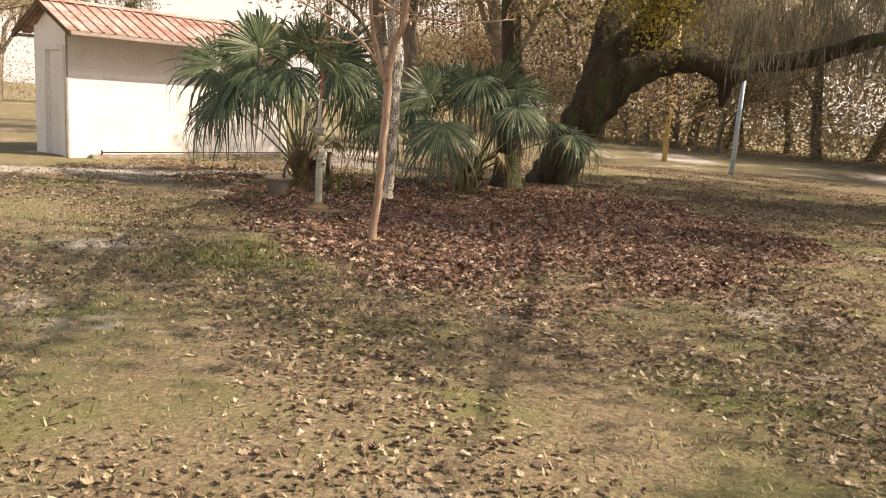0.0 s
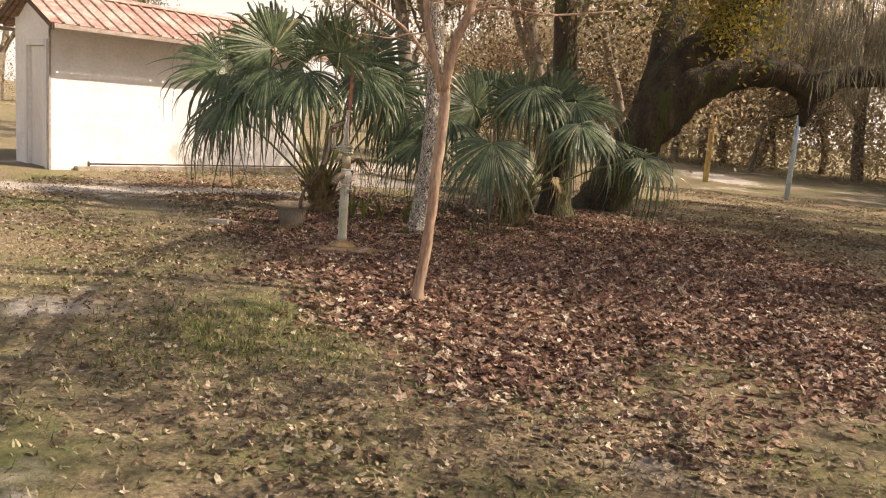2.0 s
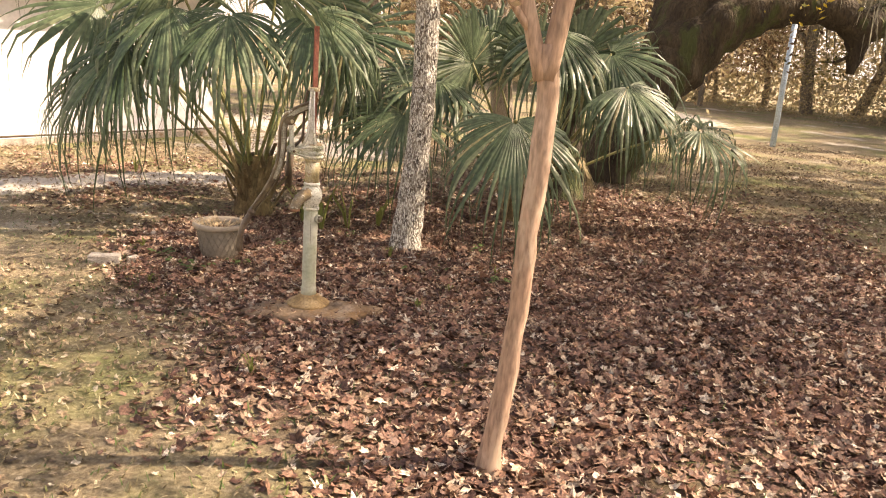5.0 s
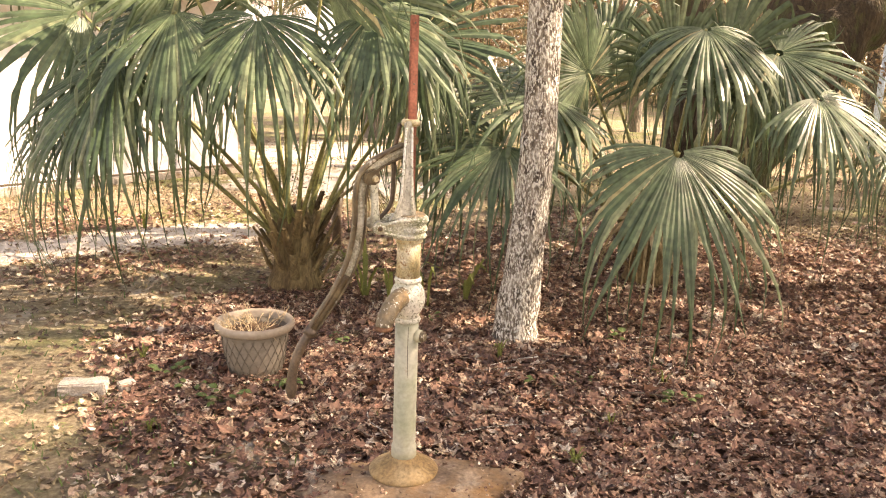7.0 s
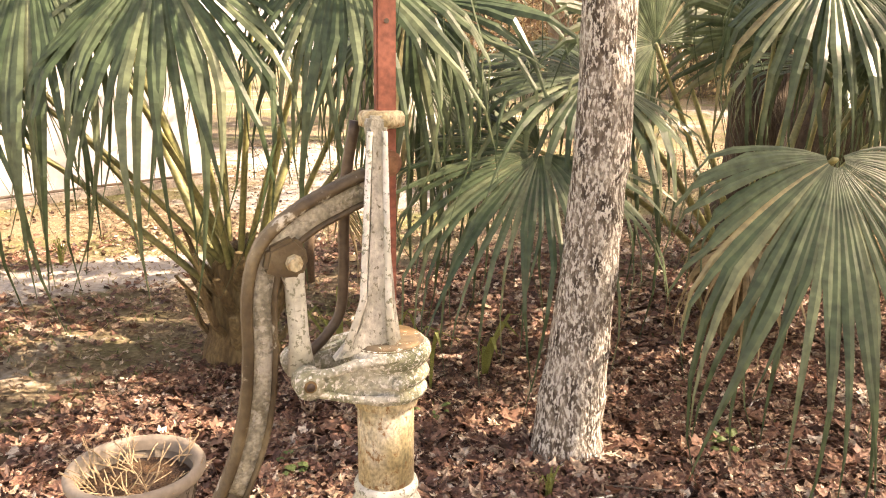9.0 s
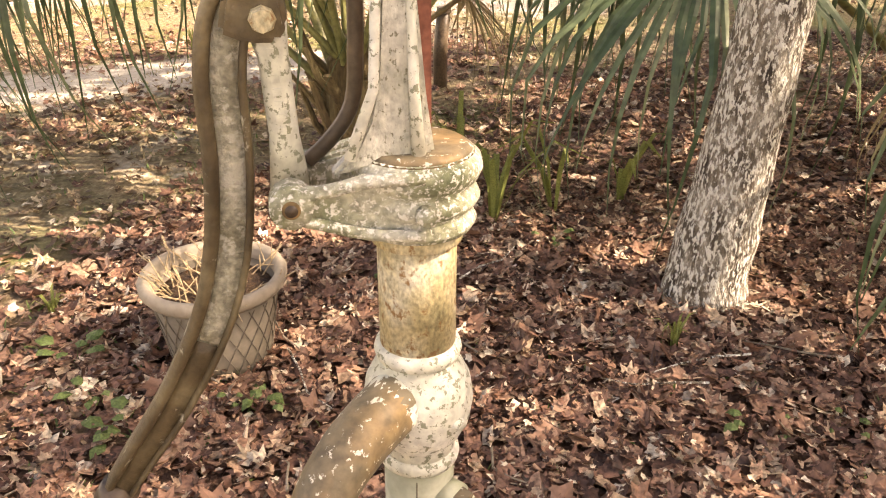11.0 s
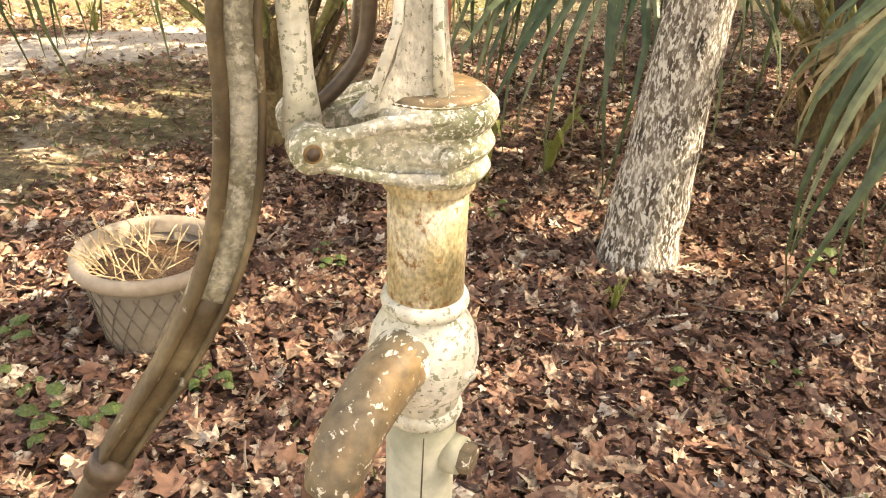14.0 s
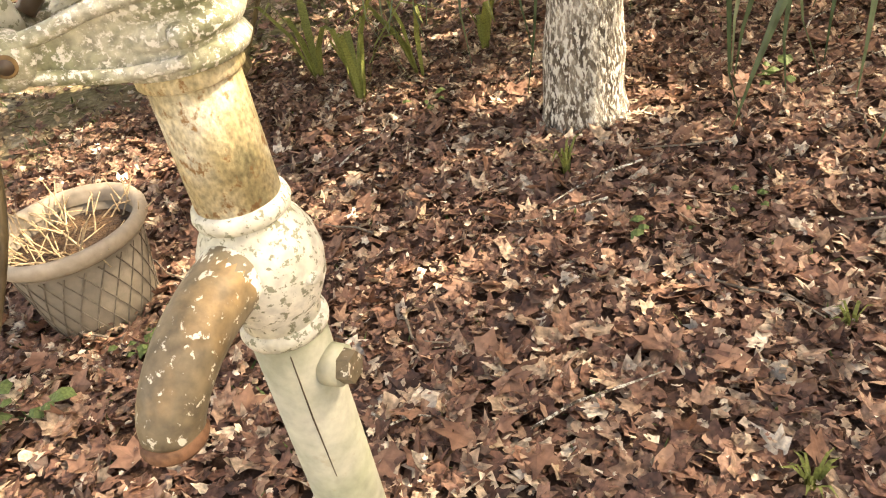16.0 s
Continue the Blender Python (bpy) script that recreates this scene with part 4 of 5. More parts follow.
def build_far_trunk():
    r = np.random.default_rng(3)
    t, o = trunk_tree("mossy_tree", [(0.74, 13.75, -0.1), (0.74, 13.75, 0.2), (0.74, 13.75, 0.8), (0.72, 13.8, 1.8), (0.6, 13.8, 3.0), (0.5, 13.8, 4.6)], [0.36, 0.24, 0.2, 0.18, 0.16, 0.12], M_OAK,
                      "dark mossy tree trunk standing behind the palms", 16, 5)
    w, tips = branching((-0.2, 0.05, 3.6), (0.2, 0.1, 1), 1.6, 0.09, 2, r, 0.8, 0.15, 4, 6)
    part("limbs", w, M_OAK, t, "", True)
    part("crown", clump_cards(tips, 30, 0.35, 0.05, r), M_LEAF_BROWN, t)
    part("hanging_moss", moss_cards([tp for tp in tips[::2]], 6, 0.9, 0.03, r), M_MOSS, t)


build_far_trunk()


# ---- palms ----
def fan(hub, axis, normal, length, r, count=36, sweep=150, droop=0.5, fused=0.5, arch=0.0):
    """One fan leaf: folded blades that are joined near the hub, split farther out, and hang at their tips."""
    a = Vector(axis).normalized()
    nn = Vector(normal)
    nn = (nn - a * nn.dot(a)).normalized()
    s = nn.cross(a)
    verts, faces = [], []
    steps = 9
    step_ang = radians(2 * sweep / (count - 1))
    down = Vector((0, 0, 1))
    for i in range(count):
        th = radians(-sweep) + step_ang * i
        ln = length * (0.74 - 0.2 * arch + (0.26 + 0.2 * arch) * math.cos(th * (0.62 + 0.3 * arch))) * r.uniform(0.76, 1.12)
        dr = droop * r.uniform(0.4, 2.0)
        ref = len(verts)
        kink = max(r.uniform(0.4, 0.72), fused)
        twist = r.normal(0, 0.22)
        snap = r.uniform(0.5, 1.0) if r.random() < 0.3 else 0.0
        lift = 0.03 * math.sin(i * 0.35) + r.normal(0, 0.006)
        for k in range(steps):
            q = k / (steps - 1)
            rad = 0.03 + q * ln
            wide = (0.03 + min(q, fused) * ln) * math.tan(step_ang / 2) * 1.08
            half = wide if q < fused else max(0.0012, wide * (1 - ((q - fused) / (1 - fused)) ** 0.85))
            out = a * math.cos(th) + s * math.sin(th)
            lat = s * math.cos(th) - a * math.sin(th)
            c = Vector(hub) + out * rad + nn * (-0.10 * rad * q) + nn * (0.10 * abs(math.sin(th)) * rad) + nn * lift * rad
            hang = max(0.0, q - kink) / (1 - kink)
            fall = dr * ln * (0.2 * q * q + 0.42 * hang ** 1.5) + snap * ln * 0.3 * hang + arch * abs(math.sin(th)) * 0.55 * ln * q ** 1.7
            c = c - down * fall - out * (fall * 0.5 * hang) + lat * twist * hang * ln * 0.45
            fold = half * 0.3
            verts += [c - lat * half - nn * fold * 0.5, c + nn * fold * 0.5, c + lat * half - nn * fold * 0.5]
        for k in range(steps - 1):
            b = ref + 3 * k
            faces += [(b, b + 1, b + 4, b + 3), (b + 1, b + 2, b + 5, b + 4)]
    return verts, faces


def build_palm(base, crown_z, fronds, seed, label, dead=4):
    r = np.random.default_rng(seed)
    b = Vector(base)
    palm = thing("palm", Matrix.Translation(b), label, "palm", "fan palms in the yard")
    prof = [(0.2, -0.08), (0.18, 0.03), (0.15, 0.12), (0.13, 0.25), (0.12, crown_z), (0.06, crown_z + 0.1)]
    v, f = lathe(prof, 18)
    v = [Vector(q) * (1 + 0.15 * noise.noise(Vector(q) * 9)) for q in v]
    part("trunk", (v, f), M_BOOT, palm, "", True)
    for k in range(26):
        a = k * 2.4
        z = 0.0 + 0.015 * k
        d = Vector((math.cos(a), math.sin(a), 0))
        p = [d * 0.11 + Vector((0, 0, z)), d * 0.19 + Vector((0, 0, z + 0.09)), d * (0.22 + 0.08 * r.random()) + Vector((0, 0, z + 0.2 + 0.1 * r.random()))]
        part("leaf_base", tube(p, [(0.035, 0.02), (0.03, 0.014), (0.02, 0.008)], 6), M_BOOT, palm)
    for hub, axis, normal, length, droop in fronds:
        h = Vector(hub) - b
        hangs = axis[2] < -0.3
        if hangs:
            bm = fan(h, axis, normal, length * 1.15, r, int(r.integers(48, 54)), r.uniform(108, 118), droop * 1.2, r.uniform(0.52, 0.58), 0.6)
        else:
            bm = fan(h, axis, normal, length * 1.15, r, int(r.integers(50, 58)), r.uniform(120, 140), droop, r.uniform(0.44, 0.56), 0.15)
        fr = part("frond", bm, M_FROND, palm)
        foot = Vector((r.normal(0, 0.04), r.normal(0, 0.04), crown_z * 0.8)) + Vector((h.x, h.y, 0)).normalized() * 0.06
        mid = foot.lerp(h, 0.55) + Vector((0, 0, 0.05 * (h - foot).length))
        pts = smooth_path([foot, mid, h], 6)
        n = len(pts)
        part("petiole", tube(pts, [(0.030 - 0.018 * i / n, 0.016 - 0.008 * i / n) for i in range(n)], 7), M_PETIOLE, fr, "", True)
    for k in range(dead):
        a = r.uniform(0, 6.28)
        h = Vector((0.5 * math.cos(a), 0.5 * math.sin(a), 0.55 + 0.2 * r.random()))
        fr = part("dead_frond", fan(h, (math.cos(a), math.sin(a), -1.3), (math.cos(a), math.sin(a), 0.6), 0.45, r, 18, 80, 0.9, 0.3), M_FROND_DEAD, palm, "withered tan frond hanging down")
        part("petiole", tube(smooth_path([(0, 0, crown_z * 0.8), h * 0.6 + Vector((0, 0, 0.15)), h], 5), [0.012] * 11, 6), M_FROND_DEAD, fr)
    return palm


UP = (0, 0, 1)
build_palm((-2.38, 11.98, 0), 0.42, [
    ((-3.3, 11.45, 1.42), (-0.6, -0.45, -0.5), (-0.3, -0.7, 0.65), 0.8, 0.7),
    ((-2.5, 11.45, 1.7), (-0.05, -0.6, -0.5), (0, -0.8, 0.6), 0.76, 0.6),
    ((-2.98, 11.5, 1.72), (-0.35, -0.55, -0.45), (-0.1, -0.8, 0.6), 0.76, 0.8),
    ((-3.6, 11.75, 1.7), (-0.8, -0.2, 0.35), (0, -0.8, 0.6), 0.8, 0.6),
    ((-3.05, 12.0, 1.95), (-0.45, 0.0, 0.85), (0.3, -0.95, 0.3), 0.8, 0.35),
    ((-2.5, 12.15, 2.0), (0, 0.1, 1), (0.1, -1, 0.2), 0.8, 0.3),
    ((-1.95, 12.1, 1.9), (0.5, 0.0, 0.75), (-0.3, -0.95, 0.3), 0.8, 0.35),
    ((-1.6, 11.9, 1.62), (0.75, -0.3, 0.05), (0.1, -0.8, 0.6), 0.78, 0.7),
    ((-1.55, 12.2, 1.3), (0.8, -0.2, -0.45), (0.3, -0.7, 0.65), 0.7, 0.7),
    ((-3.65, 11.9, 1.2), (-0.8, -0.2, -0.5), (-0.5, -0.6, 0.6), 0.72, 0.8),
    ((-2.95, 11.6, 1.95), (-0.4, -0.4, 0.55), (0.1, -0.85, 0.5), 0.75, 0.6),
    ((-2.15, 11.6, 1.95), (0.3, -0.4, 0.6), (0, -0.85, 0.5), 0.75, 0.6),
    ((-3.2, 12.7, 1.5), (-0.6, 0.7, 0.1), (0, 0, 1), 0.8, 0.7),
    ((-2.0, 12.8, 1.5), (0.5, 0.8, 0.1), (0, 0, 1), 0.8, 0.7),
    ((-1.85, 11.55, 1.75), (0.45, -0.55, -0.4), (0.1, -0.75, 0.6), 0.7, 0.7),
], 41, "bushy fan palm with dark green drooping fronds", 1)
build_palm((0.1, 12.3, 0), 0.4, [
    ((-0.24, 10.84, 1.08), (0.05, -0.55, -0.75), (0.05, -0.75, 0.6), 0.78, 0.35),
    ((-1.07, 11.5, 1.02), (-0.75, -0.45, -0.28), (-0.2, -0.6, 0.9), 0.72, 0.8),
    ((0.75, 11.45, 1.36), (0.5, -0.55, -0.4), (0.2, -0.6, 0.8), 0.7, 0.6),
    ((1.62, 12.0, 1.0), (0.8, -0.3, -0.25), (0.3, -0.5, 0.9), 0.6, 0.9),
    ((-0.5, 12.0, 1.45), (-0.5, -0.3, 0.6), (-0.1, -0.8, 0.6), 0.72, 0.6),
    ((0.1, 12.15, 1.5), (0.0, -0.1, 0.9), (0, -1, 0.4), 0.72, 0.5),
    ((0.2, 11.9, 1.75), (0.05, -0.55, -0.35), (0, -0.7, 0.7), 0.72, 1.0),
    ((0.72, 12.0, 1.62), (0.6, -0.5, -0.25), (0.2, -0.85, 0.5), 0.75, 0.8),
    ((-0.7, 12.7, 1.4), (-0.6, 0.6, 0.2), (0, -0.2, 1), 0.75, 0.7),
    ((0.7, 12.9, 1.35), (0.6, 0.6, 0.2), (0, -0.2, 1), 0.75, 0.7),
    ((1.2, 12.6, 1.2), (0.8, 0.3, -0.1), (0, -0.2, 1), 0.7, 0.8),
    ((-0.8, 11.85, 1.3), (-0.6, -0.5, -0.05), (-0.2, -0.6, 0.8), 0.75, 0.8),
    ((0.45, 12.2, 1.55), (0.35, -0.1, 0.7), (0, -1, 0.5), 0.72, 0.6),
    ((-0.3, 12.5, 1.55), (-0.3, 0.2, 0.8), (0, -1, 0.4), 0.72, 0.5),
], 43, "fan palm with broad green fronds hanging near the ground", 3)


# ---- hand pump ----
def build_pump():
    pump = thing("hand_pump", pose(-1.59, 9.463, 0, 0, 0, 200), "old cast-iron hand water pump with flaking cream and green paint", "hand pump")
    part("base_flange", lathe([(0.125, 0.015), (0.128, 0.026), (0.118, 0.036), (0.085, 0.052), (0.06, 0.068), (0.052, 0.082)], 40), M_FLANGE, pump, "rust-stained round base flange", True)
    part("lower_column", lathe([(0.046, 0.06), (0.046, 0.12), (0.043, 0.125), (0.0415, 0.13), (0.0415, 0.615)], 40), M_PUMP_GREY, pump, "dull grey-green painted iron pipe", True)
    seam = Vector((0.2, 0.98, 0)).normalized() * 0.0416
    part("seam_crack", tube([seam + Vector((0, 0, 0.59)), seam + Vector((0.001, 0, 0.5)), seam + Vector((-0.0005, 0, 0.4))], [0.0007, 0.0011, 0.0006], 5), M_GRIP, pump, "thin dark vertical crack")
    part("lower_ring", lathe([(0.0415, 0.598), (0.0465, 0.601), (0.048, 0.607), (0.0465, 0.613), (0.0425, 0.617)], 40), M_PUMP_WHITE, pump, "", True)
    part("valve_body", lathe([(0.042, 0.615), (0.043, 0.63), (0.05, 0.64), (0.059, 0.66), (0.0625, 0.685), (0.059, 0.71), (0.051, 0.727), (0.044, 0.737), (0.0425, 0.744)], 40), M_PUMP_WHITE, pump, "rounded body with flaking white paint", True)
    part("upper_ring", lathe([(0.042, 0.742), (0.0465, 0.745), (0.0485, 0.752), (0.0465, 0.759), (0.042, 0.762)], 40), M_PUMP_WHITE, pump, "", True)
    part("upper_column", lathe([(0.0415, 0.755), (0.0415, 0.90)], 40), M_PUMP, pump, "cream painted iron with rust and scratches", True)
    part("collar", lathe([(0.043, 0.884), (0.0475, 0.887), (0.0475, 0.896), (0.044, 0.902)], 40), M_PUMP, pump, "", True)
    spout_dir = Vector((0.70, 0.71, 0)).normalized()
    sp = [spout_dir * d + Vector((0, 0, z)) for d, z in ((0.015, 0.70), (0.065, 0.698), (0.115, 0.686), (0.15, 0.667), (0.172, 0.645), (0.179, 0.627))]
    pts = smooth_path(sp, 5)
    n = len(pts)
    part("spout", tube(pts, [0.036 - 0.008 * i / n for i in range(n)], 22), M_SPOUT, pump, "bent spout, brown and worn at the lip", True)
    part("spout_neck", tube(pts[:9], [0.0385 - 0.0009 * i for i in range(9)], 24, False), M_NECK, pump, "white paint flaking off round the root of the spout", True)
    part("spout_lip", tube([pts[-1] + Vector((0, 0, 0.006)), pts[-1] - Vector((0, 0, 0.003)), pts[-1] - Vector((0, 0, 0.008))], [0.029, 0.0315, 0.029], 22), M_RUST, pump, "", True)
    nd = Vector((-0.71, 0.68, 0)).normalized()
    part("drain_boss", tube([nd * 0.036 + Vector((0, 0, 0.55)), nd * 0.056 + Vector((0, 0, 0.55))], [0.024, 0.023], 18), M_PUMP_GREY, pump, "", True)
    part("drain_plug", tube([nd * 0.056 + Vector((0, 0, 0.55)), nd * 0.07 + Vector((0, 0, 0.55))], [0.02, 0.018], 6), M_SPOUT, pump, "square-headed rusty plug")
    kn = Vector((-0.6, 0.8, 0)).normalized()
    part("body_nub", tube([kn * 0.05 + Vector((0, 0, 0.675)), kn * 0.068 + Vector((0, 0, 0.678))], [(0.012, 0.008), (0.008, 0.005)], 10), M_PUMP_WHITE, pump, "", True)

    # the cap: ribbed clamp round the column, drawn out into a two-cheeked arm
    part("cap_clamp", lathe([(0.047, 0.8990), (0.057, 0.9023), (0.061, 0.9098), (0.057, 0.9173), (0.054, 0.9214), (0.060, 0.9272), (0.064, 0.9347), (0.060, 0.9430), (0.056, 0.9480), (0.062, 0.9546), (0.066, 0.9646), (0.064, 0.9745), (0.056, 0.9820), (0.03, 0.9853)], 44),
         M_PUMP_GREEN, pump, "ribbed cap with mossy flaking paint", True)
    part("cap_top", lathe([(0.058, 0.9803), (0.05, 0.9866), (0.028, 0.9878)], 40), M_SPOUT, pump, "rusty cap top", True)
    for s in (-1, 1):
        part("arm_cheek", extrude_outline([(0.0, 0.9081), (0.05, 0.9081), (0.10, 0.9231), (0.128, 0.9314), (0.138, 0.9422), (0.136, 0.9563), (0.122, 0.9646), (0.09, 0.9621), (0.05, 0.9729), (0.0, 0.9754)], s * 0.034, s * 0.05, 0.004),
             M_PUMP_GREEN, pump)
        part("arm_rib", tube(smooth_path([(0.0, s * 0.062, 0.9729), (0.05, s * 0.056, 0.9704), (0.09, s * 0.052, 0.9621), (0.12, s * 0.05, 0.9588)], 4), [0.007] * 13, 8), M_PUMP_GREEN, pump, "", True)
        part("arm_rib", tube(smooth_path([(0.0, s * 0.062, 0.9148), (0.05, s * 0.056, 0.9173), (0.09, s * 0.052, 0.9272), (0.12, s * 0.05, 0.9355)], 4), [0.006] * 13, 8), M_PUMP_GREEN, pump, "", True)
        part("pivot_boss", tube([(0.122, s * 0.03, 0.9480), (0.122, s * 0.057, 0.9480)], [0.021, 0.02], 20), M_PUMP_GREEN, pump, "", True)
    part("pivot_washer", tube([(0.122, 0.05, 0.9480), (0.122, 0.0595, 0.9480), (0.122, 0.0597, 0.948)], [0.0085, 0.0085, 0.0075], 20), M_FLANGE, pump, "", True)
    part("pivot_pin", tube([(0.122, -0.062, 0.9480), (0.122, 0.061, 0.9480)], [0.006, 0.006], 12), M_GRIP, pump, "dark rusty pivot pin", True)
    part("cap_bolt", tube([(0.0, 0.06, 0.9355), (0.0, 0.072, 0.9355)], [0.011, 0.008], 10), M_PUMP_GREEN, pump, "", True)

    # the upright bracket that guides the rod
    br = extrude_outline([(0.085, 0.968), (0.062, 0.992), (0.048, 1.02), (0.040, 1.06), (0.034, 1.15), (0.030, 1.27), (0.034, 1.285), (0.030, 1.30), (0.008, 1.30), (0.006, 1.27), (0.004, 1.15), (-0.006, 1.04), (-0.014, 0.985)], 0.012, 0.034, 0.004)
    part("bracket", br, M_BRACKET, pump, "tapered upright bracket with flaking grey and white paint")
    part("bracket_rib", tube([(0.002, 0.036, 0.985), (0.006, 0.035, 1.05), (0.01, 0.034, 1.28)], [0.007, 0.005, 0.004], 8), M_PUMP_WHITE, pump, "", True)
    part("bracket_rib", tube([(0.066, 0.035, 0.985), (0.042, 0.034, 1.05), (0.03, 0.033, 1.28)], [0.006, 0.005, 0.004], 8), M_PUMP_WHITE, pump, "", True)
    part("rear_leg", tube(smooth_path([(0.105, -0.03, 0.962), (0.08, -0.03, 0.985), (0.058, -0.03, 1.02), (0.052, -0.03, 1.08), (0.048, -0.03, 1.2), (0.035, -0.02, 1.29)], 5), [(0.006, 0.008)] * 26, 8), M_GRIP, pump, "dark rusty rear leg", True)
    part("rod_guide", lathe([(0.022, 1.282), (0.031, 1.285), (0.032, 1.297), (0.028, 1.304), (0.02, 1.305)], 24), M_PUMP, pump, "", True).matrix_basis = pose(0.004, 0.0, 0)
    part("guide_neck", box(0.0, 0.03, -0.012, 0.03, 1.280, 1.298, 0.004), M_PUMP_WHITE, pump)
    rod = part("pump_rod", box(-0.0035 - 0.011, 0.0075 + 0.005, -0.008, 0.008, 0.97, 1.64, 0.002), M_RED_ROD, pump, "flat red-oxide rod with drilled holes")
    # Dark discs on the uncut rod stand for the shade inside its holes.
    for z in (1.615, 1.56, 1.42, 1.06):
        part("rod_hole_shade", tube([(-0.001, 0.0075, z), (-0.001, 0.0088, z)], [0.0035, 0.0035], 10), M_GRIP, rod)
    part("rod_bolt", tube([(-0.002, -0.02, 1.235), (-0.002, 0.026, 1.235)], [0.012, 0.012], 6), M_RUST, pump, "rusty hexagonal bolt")
    part("rod_washer", tube([(-0.002, 0.01, 1.235), (-0.002, 0.015, 1.235)], [0.018, 0.018], 16), M_RUST, pump)

    # link and handle
    link = part("link", tube([(0.122, 0.0, 0.945), (0.124, 0.0, 1.0), (0.128, 0.0, 1.075), (0.133, 0.0, 1.112)], [(0.012, 0.02), (0.012, 0.014), (0.012, 0.014), (0.012, 0.02)], 12), M_PUMP_WHITE, pump, "flat white link with raised lettering", True)
    for k in range(7):
        z = 1.005 + 0.012 * k
        part("raised_mark", box(0.121 + 0.0006 * k, 0.129 + 0.0006 * k, 0.011, 0.0135, z, z + 0.007), M_PUMP_WHITE, link)
    part("link_bolt", tube([(0.133, -0.034, 1.112), (0.133, 0.036, 1.112)], [0.010, 0.010], 8), M_PUMP, pump, "", True)
    part("link_nut", tube([(0.133, 0.03, 1.112), (0.133, 0.042, 1.112)], [0.012, 0.0095], 8), M_PUMP, pump)
    line = smooth_path([(0.02, 0, 1.205), (0.06, 0, 1.188), (0.115, 0, 1.16), (0.158, 0, 1.12), (0.174, 0, 1.06), (0.176, 0, 0.975), (0.187, 0, 0.885), (0.214, 0, 0.80), (0.262, 0, 0.71), (0.312, 0, 0.637), (0.347, 0, 0.585)], 5)
    n = len(line)

    def swept(section, first=0.0, last=1.0):
        verts, faces = [], []
        k = len(section)
        span = range(int(first * (n - 1)), int(last * (n - 1)) + 1)
        for i in span:
            p = line[i]
            t = (line[min(i + 1, n - 1)] - line[max(i - 1, 0)]).normalized()
            out = Vector((t.z, 0, -t.x))
            w = 1.12 - 0.36 * max(0, i / n - 0.6) / 0.4
            for a, b in section:
                verts.append(p + out * a * w + Vector((0, b, 0)))
        m = len(span)
        for i in range(m - 1):
            for j in range(k):
                a, b = i * k + j, i * k + (j + 1) % k
                faces.append((a, a + k, b + k, b))
        faces.append(tuple(range(k)))
        faces.append(tuple(reversed(range((m - 1) * k, m * k))))
        return verts, faces

    part("handle_web", swept([(-0.016, -0.006), (0.016, -0.006), (0.016, 0.006), (-0.016, 0.006)], 0.0, 0.72), M_WEB, pump, "grainy grey web with paint remnants", True)
    part("handle_web", swept([(-0.016, -0.006), (0.016, -0.006), (0.016, 0.006), (-0.016, 0.006)], 0.72, 1.0), M_HANDLE, pump, "dark brown worn lower web", True)
    part("handle_flange", swept([(-0.022, -0.011), (-0.016, -0.016), (-0.010, -0.012), (-0.009, -0.005), (-0.009, 0.005), (-0.010, 0.012), (-0.016, 0.016), (-0.022, 0.011)]), M_HANDLE, pump, "", True)
    part("handle_flange", swept([(0.015, -0.013), (0.019, -0.011), (0.019, 0.011), (0.015, 0.013), (0.012, 0.005), (0.012, -0.005)]), M_HANDLE, pump, "", True)
    part("handle_lug", extrude_outline([(0.112, 1.105), (0.122, 1.09), (0.148, 1.09), (0.172, 1.1), (0.165, 1.13), (0.13, 1.145), (0.115, 1.13)], -0.02, 0.024, 0.005), M_HANDLE, pump)
    part("handle_ring", tube([(0.337, 0, 0.600), (0.352, 0, 0.578)], [0.022, 0.021], 16), M_GRIP, pump, "", True)
    part("handle_grip", tube(smooth_path([(0.347, 0, 0.587), (0.384, 0, 0.525), (0.408, 0, 0.445), (0.412, 0, 0.36)], 5), [0.0165] * 12 + [0.018, 0.02, 0.018, 0.012], 14), M_GRIP, pump, "smooth dark worn grip", True)


build_pump()


def build_pad():
    r = np.random.default_rng(4)
    n = 40
    ring = [1 + 0.16 * math.sin(2 * k * 6.28 / n + 1) + 0.08 * r.normal() for k in range(n)]
    verts, faces = [], []
    for q, z in ((1.0, -0.03), (0.97, 0.006), (0.8, 0.012), (0.3, 0.02)):
        for k in range(n):
            a = 2 * math.pi * k / n
            verts.append((0.36 * ring[k] * q * math.cos(a), 0.22 * ring[k] * q * math.sin(a), z))
    for i in range(3):
        for k in range(n):
            a, b = i * n + k, i * n + (k + 1) % n
            faces.append((a, b, b + n, a + n))
    faces.append(tuple(range(3 * n, 4 * n)))
    ob = part("concrete_pad", (verts, faces), M_PAD, None, "", True)
    ob.matrix_world = pose(-1.57, 9.40, 0)
    tagged(ob, "low rust-stained concrete pad under the pump", "concrete pad")


build_pad()


